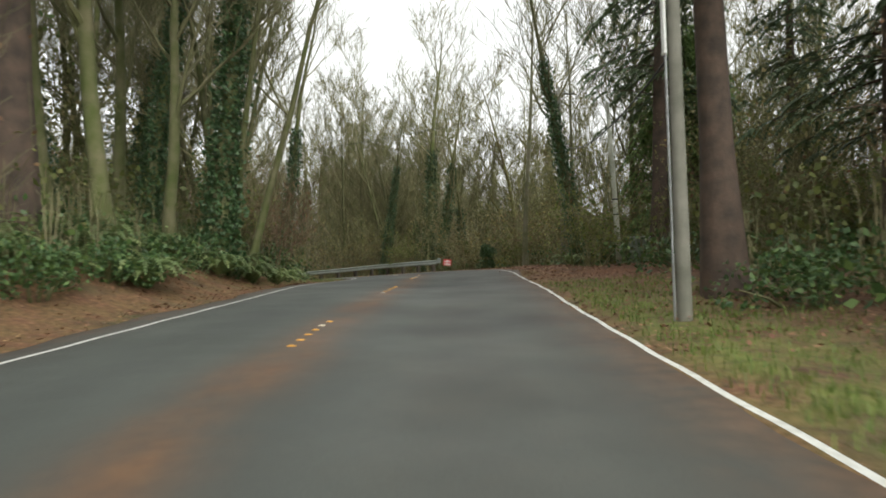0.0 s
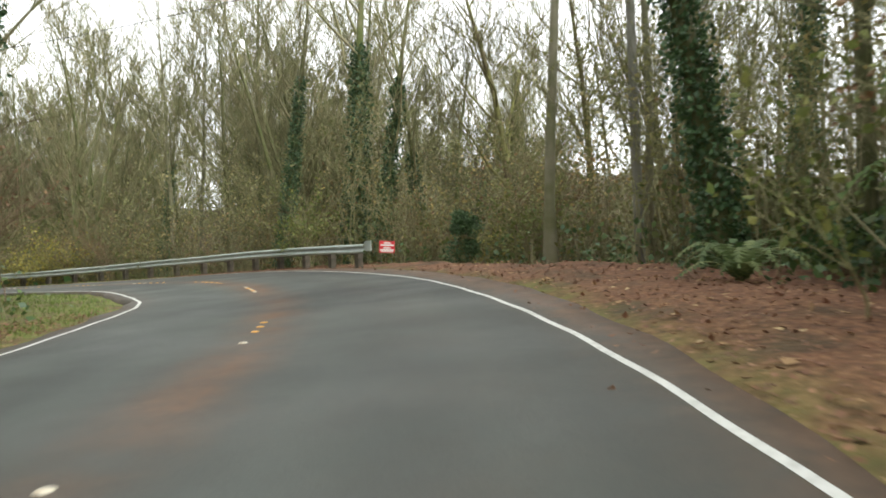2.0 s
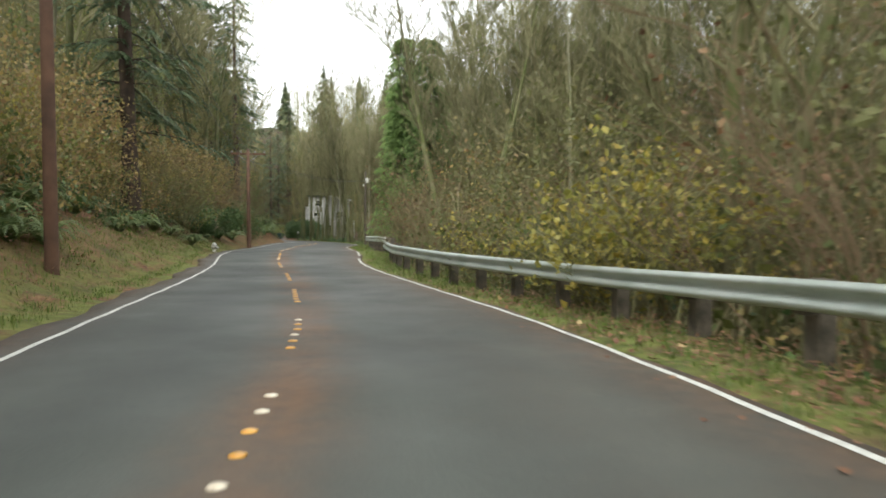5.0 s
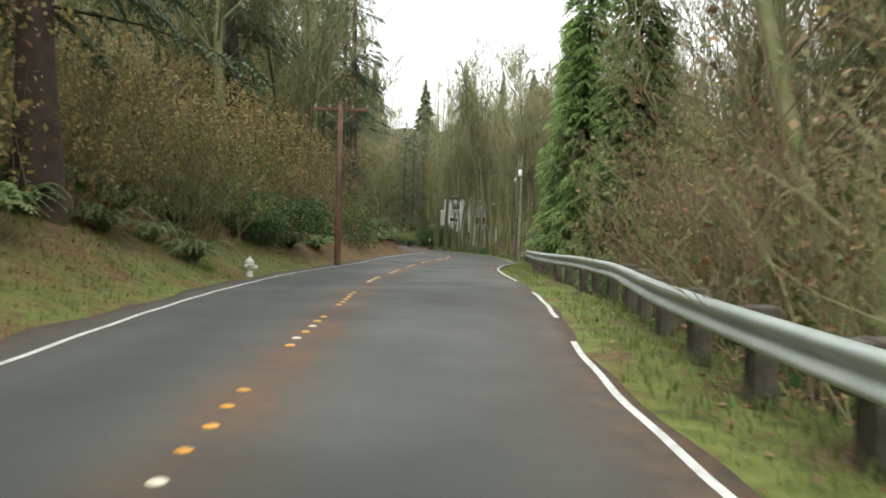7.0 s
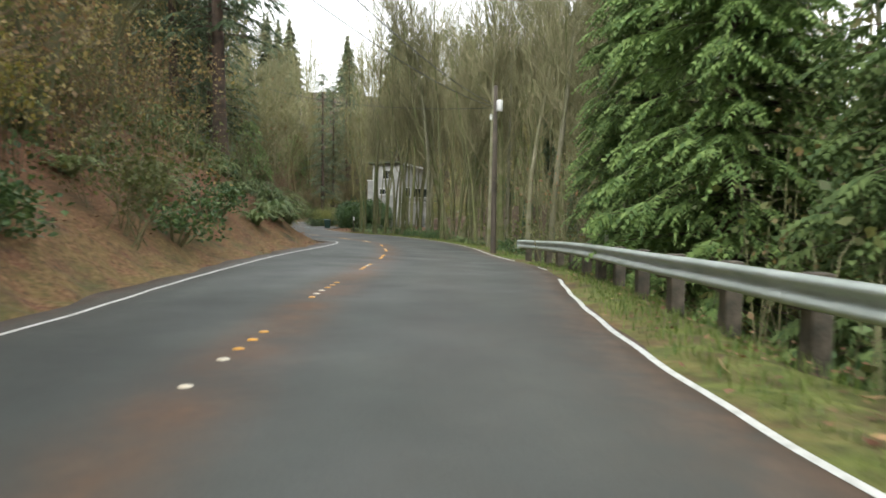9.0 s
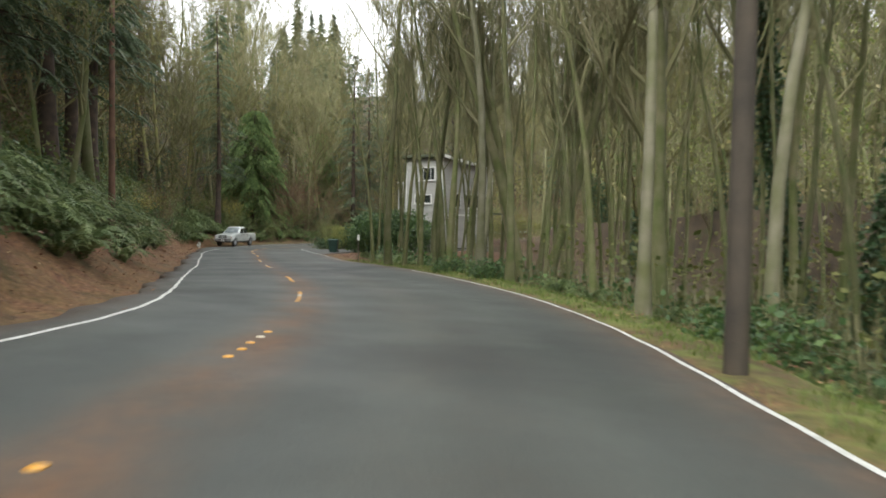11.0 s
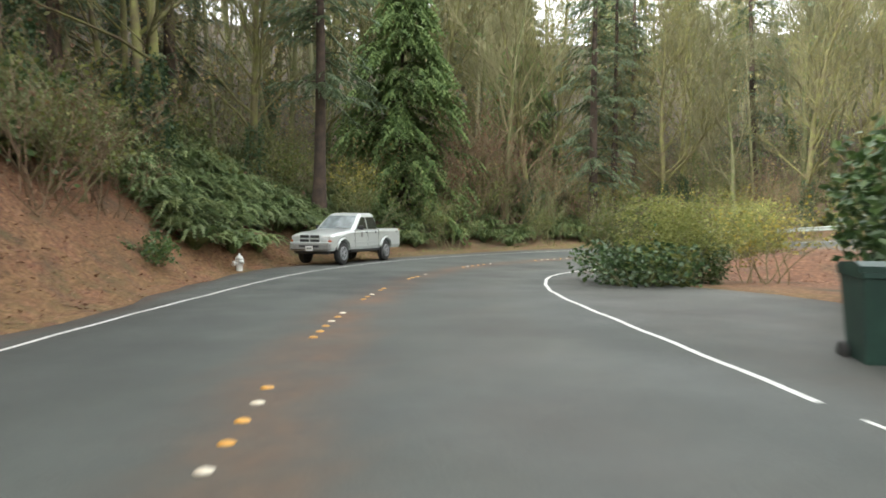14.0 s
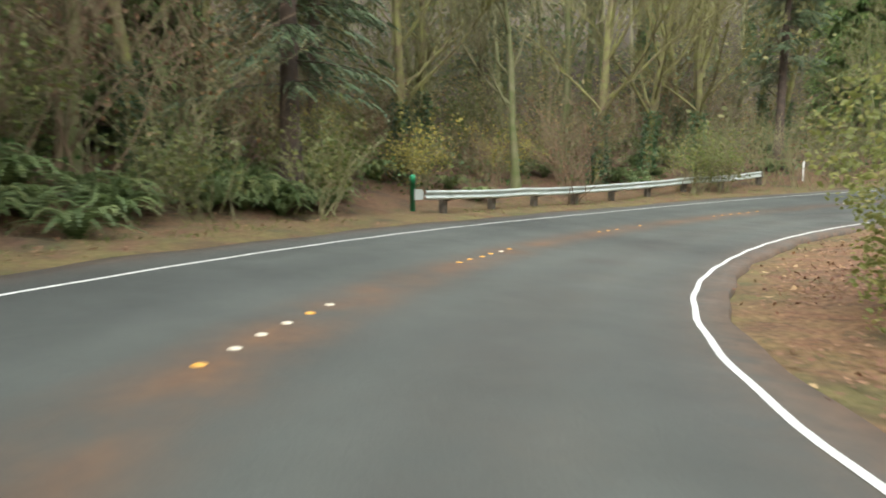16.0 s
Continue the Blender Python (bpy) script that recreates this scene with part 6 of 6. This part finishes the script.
def house():
    """Tall house with a single-pitch roof; x along its front, y into it."""
    h = thing("house", "tall pale grey boarded house behind bare trees", "house")
    W, D, Z0, zl, zr = 7.4, 3.7, -2.6, 6.9, 6.3
    core = Shape()
    core.add([(0, 0, Z0), (W, 0, Z0), (W, D, Z0), (0, D, Z0), (0, 0, zl), (W, 0, zr), (W, D, zr), (0, D, zl)],
             [(0, 1, 5, 4), (1, 2, 6, 5), (2, 3, 7, 6), (3, 0, 4, 7), (4, 5, 6, 7), (3, 2, 1, 0)])
    walls = part("wall", core, SIDING, h)
    pitch = 0.27
    rows = int((zl - Z0) / pitch)
    for k in range(rows):
        z = Z0 + pitch * k + 0.6
        if z + pitch > zl:
            break
        end = W if z + pitch < zr else max(0.3, W * (zl - z - pitch) / (zl - zr))
        lap = [(-0.006, z), (-0.034, z + 0.01), (-0.010, z + pitch + 0.015), (-0.006, z + pitch + 0.015)]
        part("board", Shape().add([(0.05, y, q) for y, q in lap] + [(end - 0.05, y, q) for y, q in lap], [(0, 1, 2, 3), (7, 6, 5, 4), (0, 4, 5, 1), (1, 5, 6, 2), (2, 6, 7, 3), (3, 7, 4, 0)]), SIDING, walls)
        part("board", Shape().add([(y, 0.05, q) for y, q in lap] + [(y, D - 0.05, q) for y, q in lap], [(3, 2, 1, 0), (4, 5, 6, 7), (1, 5, 4, 0), (2, 6, 5, 1), (3, 7, 6, 2), (0, 4, 7, 3)]), SIDING, walls)
    for x, y, top in ((0, 0, zl), (W, 0, zr), (0, D, zl)):
        part("corner_board", Shape().box((x, y, (Z0 + top) / 2), (0.14, 0.14, top - Z0 - 0.02), None, 0.01), TRIM, h)
    slope = math.atan2(zl - zr, W)
    part("roof", Shape().box((W / 2, D / 2, (zl + zr) / 2 + 0.14), (W / math.cos(slope) + 0.9, D + 1.0, 0.22), Matrix.Translation((W / 2, D / 2, (zl + zr) / 2 + 0.14)) @ Matrix.Rotation(slope, 4, "Y") @ Matrix.Translation((-W / 2, -D / 2, -(zl + zr) / 2 - 0.14)), 0.02), ROOFING, h)
    part("fascia", Shape().box((W / 2, -0.53, (zl + zr) / 2 + 0.05), (W / math.cos(slope) + 0.9, 0.05, 0.24), Matrix.Translation((W / 2, 0, (zl + zr) / 2 + 0.14)) @ Matrix.Rotation(slope, 4, "Y") @ Matrix.Translation((-W / 2, 0, -(zl + zr) / 2 - 0.14)), 0.005), TRIM, h)

    def window(x, z, w, t, on_side=False, bars=1):
        m = pose(0, x, z, 0, 0, 90) @ Matrix.Diagonal((1, -1, 1, 1)) if on_side else pose(x, 0, z)
        win = part("window", Shape().box((0, -0.045, 0), (w + 0.18, 0.05, t + 0.18), None, 0.006), TRIM, h)
        if on_side:
            win.matrix_basis = pose(0, x, z, 0, 0, -90)
        else:
            win.matrix_basis = pose(x, 0, z)
        n = bars + 1
        for k in range(n):
            part("pane", Shape().box((-w / 2 + w * (k + 0.5) / n, -0.073, 0), (w / n - 0.05, 0.012, t), None, 0.002), PANE, win, "dark glass pane")
        part("sill", Shape().box((0, -0.10, -t / 2 - 0.10), (w + 0.26, 0.10, 0.05), None, 0.006), TRIM, win)
        return win
    window(2.0, 3.55, 0.9, 1.05, bars=0)
    window(5.2, 3.55, 3.9, 1.05, bars=3)
    window(6.5, 1.05, 1.0, 1.1, bars=0)
    window(1.3, 0.9, 0.7, 1.5, bars=0)
    window(1.5, 5.65, 1.5, 0.95, True, 3)
    window(1.9, 3.6, 1.6, 0.6, True, 1)
    # lower wing on the far end of the flank, with a rail along its roof terrace
    wing = part("wing", Shape().box((0.9, D + 0.35, 1.15), (2.2, 0.7, 7.5), None, 0.01), SIDING, h, "lower white boarded wing")
    for k in range(24):
        part("board", Shape().box((-0.22, D + 0.35, -1.9 + 0.27 * k), (0.03, 0.68, 0.24), None, 0.004), SIDING, wing)
    part("coping", Shape().box((0.9, D + 0.36, 4.96), (2.4, 0.8, 0.10), None, 0.01), TRIM, wing)
    part("string_course", Shape().box((W / 2, -0.05, 2.35), (W - 0.2, 0.05, 0.12), None, 0.006), TRIM, h)
    part("plinth", Shape().box((W / 2, -0.045, -0.45), (W - 0.2, 0.05, 0.10), None, 0.006), ROOFING, h, "dark skirting board")
    part("door", Shape().box((5.2, -0.05, -0.3), (0.95, 0.06, 2.05), None, 0.01), mat("grey_door_paint", (0.22, 0.24, 0.24), 0.5), h)
    part("eave_shelf", Shape().box((6.9, -0.5, 2.55), (2.4, 1.0, 0.12), None, 0.01), ROOFING, h, "dark porch roof")
    part("porch_post", Shape().box((7.9, -0.9, 0.4), (0.12, 0.12, 4.2), None, 0.01), TRIM, h)
    h.matrix_basis = pose(-123.4, 121.8, 0, 0, 0, 114)
    return h


house()

# ---- the parked pickup ----
SILVER = mat("silver_car_paint", (0.62, 0.65, 0.63), 0.32, 0.4, other=(0.57, 0.60, 0.58), scale=1.2, coat=0.6)
GREY_TRIM = mat("grey_bumper", (0.30, 0.30, 0.29), 0.5, 0.2, other=(0.24, 0.24, 0.23), scale=6)
CHROME = mat("bright_chrome", (0.75, 0.76, 0.77), 0.15, 1.0, other=(0.68, 0.69, 0.70))
LAMP = mat("clear_lamp_lens", (0.70, 0.70, 0.66), 0.1, other=(0.55, 0.55, 0.52), spec=0.8)
AMBER = mat("amber_lens", (0.62, 0.14, 0.04), 0.2, other=(0.5, 0.1, 0.03))
# sky reflection painted as a pale, mottled base colour of the glass
GLASS_SKY_PAINTED = mat("glass_painted_sky_reflection", (0.30, 0.34, 0.35), 0.08, other=(0.10, 0.12, 0.12), scale=2.5, spec=0.9)
RIM = mat("alloy_rim", (0.34, 0.345, 0.35), 0.4, 0.4, other=(0.26, 0.265, 0.27), scale=9)


def loft(sections):
    """Skin over closed cross-sections of equal count."""
    s, n = Shape(), len(sections[0])
    for q in sections:
        s.v += [tuple(p) for p in q]
    for i in range(len(sections) - 1):
        for j in range(n):
            s.f.append((i * n + j, i * n + (j + 1) % n, (i + 1) * n + (j + 1) % n, (i + 1) * n + j))
    s.f += [tuple(reversed(range(n))), tuple((len(sections) - 1) * n + j for j in range(n))]
    return s


def pickup():
    """Crew-cab pickup; x forwards, y to its left, on wheels at z 0."""
    car = thing("pickup_truck", "silver crew-cab pickup truck parked on the dirt shoulder", "pickup truck")
    FRONT, REAR, WR = 1.55, -1.78, 0.37

    def section(x, w, zt, crown=0.02, drop=0.0):
        low = 0.46
        for ax in (FRONT, REAR):
            if abs(x - ax) < 0.47:
                low = max(low, 0.37 + math.sqrt(max(0.0, 0.47**2 - (x - ax) ** 2)))
        half = [(w * 0.93, low), (w, min(low + 0.12, zt - 0.12)), (w * 1.0, max(low + 0.13, 0.80) if low < 0.7 else low + 0.14), (w * 0.985, zt - 0.10), (w * 0.93, zt - 0.02), (w * 0.80, zt)]
        pts = [(x, y, z) for y, z in half] + [(x, 0, zt + crown)] + [(x, -y, z) for y, z in reversed(half)]
        return pts

    def run(x0, x1, width, top, crown, step=0.06):
        n = max(2, int(abs(x1 - x0) / step))
        return [section(x, width(x), top(x), crown) for x in (x0 + (x1 - x0) * k / n for k in range(n + 1))]
    nose_w = lambda x: float(np.interp(x, [-3, 1.9, 2.2, 2.36, 2.42], [0.90, 0.90, 0.88, 0.82, 0.76]))
    nose_t = lambda x: float(np.interp(x, [0.7, 1.2, 1.9, 2.2, 2.36, 2.42], [1.17, 1.14, 1.08, 1.03, 0.97, 0.90]))
    part("body", loft(run(2.42, -1.17, nose_w, lambda x: nose_t(x) if x > 0.7 else 1.17, 0.03)), SILVER, car, smooth=False)
    bed = part("cargo_bed", loft(run(-1.19, -3.0, lambda x: 0.905, lambda x: 1.19, -0.0)), SILVER, car)
    # the bed is closed; a flat black sheet paints the shade of its hollow
    part("bed_well", Shape().box((-2.1, 0, 1.194), (1.62, 1.38, 0.02)), BLACK, bed, "flat black sheet for the shaded hollow of the load bed")
    part("tailgate", Shape().box((-3.012, 0, 0.90), (0.03, 1.42, 0.52), None, 0.008), SILVER, bed)
    # cab: pillars and roof over the belt line
    ring = lambda z, xf, xr, w, r: [(xf - r, w, z), (xf, w * 0.86, z), (xf + 0.05, 0, z), (xf, -w * 0.86, z), (xf - r, -w, z), (xr + 0.1, -w, z), (xr, -w * 0.9, z), (xr, w * 0.9, z), (xr + 0.1, w, z)]
    cab = loft([ring(1.15, 0.80, -1.16, 0.87, 0.07), ring(1.32, 0.58, -1.14, 0.84, 0.07), ring(1.62, 0.16, -1.05, 0.745, 0.08), ring(1.71, 0.02, -0.99, 0.70, 0.12), ring(1.755, -0.12, -0.90, 0.62, 0.2), ring(1.765, -0.4, -0.7, 0.3, 0.1)])
    part("cab", cab, SILVER, car)
    glass = Shape().add([(0.755, 0.735, 1.20), (0.755, -0.735, 1.20), (0.165, -0.63, 1.65), (0.165, 0.63, 1.65), (0.80, 0, 1.20), (0.215, 0, 1.65)], [(0, 4, 5, 3), (4, 1, 2, 5)])
    # the pale reflections on this pane are painted into its colour
    part("windscreen", glass, GLASS_SKY_PAINTED, car, "windscreen with pale sky reflections painted into its colour")
    part("wiper", Shape().tube([(0.79, 0.55, 1.205), (0.77, 0.05, 1.225)], [0.012, 0.008], 5), BLACK, car)
    for sgn in (1, -1):
        flank = lambda z: sgn * (float(np.interp(z, [1.15, 1.32, 1.62], [0.87, 0.84, 0.745])) + 0.012)
        for xs in (((0.58, 1.185), (-0.22, 1.185), (-0.21, 1.32), (-0.20, 1.60), (0.06, 1.60), (0.42, 1.32)), ((-0.29, 1.185), (-1.02, 1.185), (-1.0, 1.32), (-0.93, 1.60), (-0.27, 1.60), (-0.28, 1.32))):
            q = [(x, flank(z), z) for x, z in xs]
            f = [(0, 1, 2, 5), (5, 2, 3, 4)]
            part("side_window", Shape().add(q, f if sgn < 0 else [tuple(reversed(k)) for k in f]), PANE, car, "dark side window")
        for x in (-0.16, -0.90):
            part("door_handle", Shape().box((x, sgn * 0.905, 1.06), (0.11, 0.03, 0.045), None, 0.008), BLACK, car)
        m = part("mirror", Shape().box((0.42, sgn * 1.0, 1.24), (0.10, 0.20, 0.15), None, 0.03), BLACK, car)
        part("arm", Shape().box((0.44, sgn * 0.90, 1.20), (0.05, 0.10, 0.05), None, 0.01), BLACK, m)
        for x in (-0.26, 0.72, -1.14):
            part("door_seam", Shape().box((x, sgn * 0.899, 0.86), (0.008, 0.008, 0.56)), BLACK, car)
        part("side_moulding", Shape().box((-0.2, sgn * 0.905, 0.72), (1.9, 0.018, 0.05), None, 0.005), SILVER, car)
        part("rocker", Shape().box((-0.15, sgn * 0.84, 0.44), (2.3, 0.08, 0.09), None, 0.02), BLACK, car)
        for ax in (FRONT, REAR):
            arc = [(ax + 0.50 * math.cos(a), sgn * 0.915, 0.37 + 0.50 * math.sin(a)) for a in (math.pi * k / 12 for k in range(1, 12))]
            part("wheel_arch", Shape().tube(arc, [0.012] + [0.04] * (len(arc) - 2) + [0.012], 8), SILVER, car, smooth=True)
        light = part("headlight", Shape().box((2.33, sgn * 0.66, 0.895), (0.16, 0.36, 0.15), None, 0.03), LAMP, car, "clear headlight")
        part("turn_signal", Shape().box((2.335, sgn * 0.67, 0.79), (0.15, 0.37, 0.06), None, 0.015), AMBER, light, "amber turn signal")
        part("tail_light", Shape().box((-2.99, sgn * 0.82, 0.98), (0.06, 0.13, 0.38), None, 0.015), AMBER, car, "red tail light")
        part("emblem", Shape().box((-2.72, sgn * 0.907, 1.07), (0.22, 0.004, 0.06), None, 0.001), GREY_TRIM, bed)
        part("decal", Shape().box((0.22, sgn * 0.906, 0.98), (0.16, 0.004, 0.16), None, 0.001), GREY_TRIM, car, "small faded door decal")
    part("grille_surround", Shape().box((2.39, 0, 0.87), (0.12, 0.96, 0.30), None, 0.04), SILVER, car)
    for sy in (-1, 1):
        for z in (0.94, 0.80):
            part("grille", Shape().box((2.446, sy * 0.225, z), (0.02, 0.40, 0.10), None, 0.008), BLACK, car)
    bumper = part("front_bumper", Shape().box((2.40, 0, 0.60), (0.22, 1.74, 0.26), None, 0.06), GREY_TRIM, car)
    part("bumper_strip", Shape().box((2.41, 0, 0.735), (0.19, 1.72, 0.05), None, 0.02), SILVER, bumper)
    part("air_intake", Shape().box((2.512, 0, 0.62), (0.01, 0.86, 0.07), None, 0.003), BLACK, bumper)
    part("number_plate", Shape().box((2.525, 0.02, 0.55), (0.012, 0.31, 0.155), None, 0.003), WHITE, bumper, "white number plate")
    part("plate_bar", Shape().box((2.533, 0.02, 0.55), (0.004, 0.22, 0.06)), GREY_TRIM, bumper)
    part("valance", Shape().box((2.28, 0, 0.43), (0.2, 1.5, 0.14), None, 0.03), BLACK, car)
    part("rear_bumper", Shape().box((-3.06, 0, 0.60), (0.16, 1.66, 0.17), None, 0.03), CHROME, car)
    part("underbody", Shape().box((-0.3, 0, 0.44), (4.6, 1.1, 0.18), None, 0.03), BLACK, car)
    tyre = Shape().lathe([(0.22, -0.10), (0.33, -0.12), (0.362, -0.10), (0.37, -0.06), (0.37, 0.06), (0.362, 0.10), (0.33, 0.12), (0.22, 0.10)], 28).mesh("tyre", RUBBER, True)
    disc = Shape().lathe([(0.225, -0.04), (0.225, 0.095), (0.205, 0.10), (0.20, 0.06), (0.09, 0.05), (0.085, 0.085), (0.03, 0.09)], 24).mesh("rim", RIM, True)
    spoke = Shape().box((0.14, 0, 0.075), (0.15, 0.055, 0.03), None, 0.01).mesh("spoke", RIM)
    # black block on the solid rim; its colour paints the shade between spokes
    gap_block = Shape().box((0.15, 0, 0.066), (0.07, 0.04, 0.012), None, 0.004).mesh("rim_opening", BLACK)
    for ax in (FRONT, REAR):
        for sgn in (1, -1):
            w = part("wheel", tyre, RUBBER, car)
            w.matrix_basis = pose(ax, sgn * 0.79, WR, -90 * sgn, 0, 0)
            part("rim", disc, RIM, w, "alloy rim").matrix_basis = pose(0, 0, 0.045)
            for k in range(5):
                part("spoke", spoke, RIM, w).matrix_basis = pose(0, 0, 0.052, 0, 0, 72 * k)
                part("rim_opening", gap_block, BLACK, w).matrix_basis = pose(0, 0, 0.05, 0, 0, 72 * k + 36)
    z = float(np.mean([ground_at(-145.1, 110.6), ground_at(-147.6, 112.7), ground_at(-146.0, 109.4), ground_at(-148.6, 111.5)]))
    car.matrix_basis = pose(-146.58, 110.86, z + 0.085, 0, 0, -40) @ Matrix.Diagonal((1.0, 1.0, 1.11, 1))
    return car


pickup()
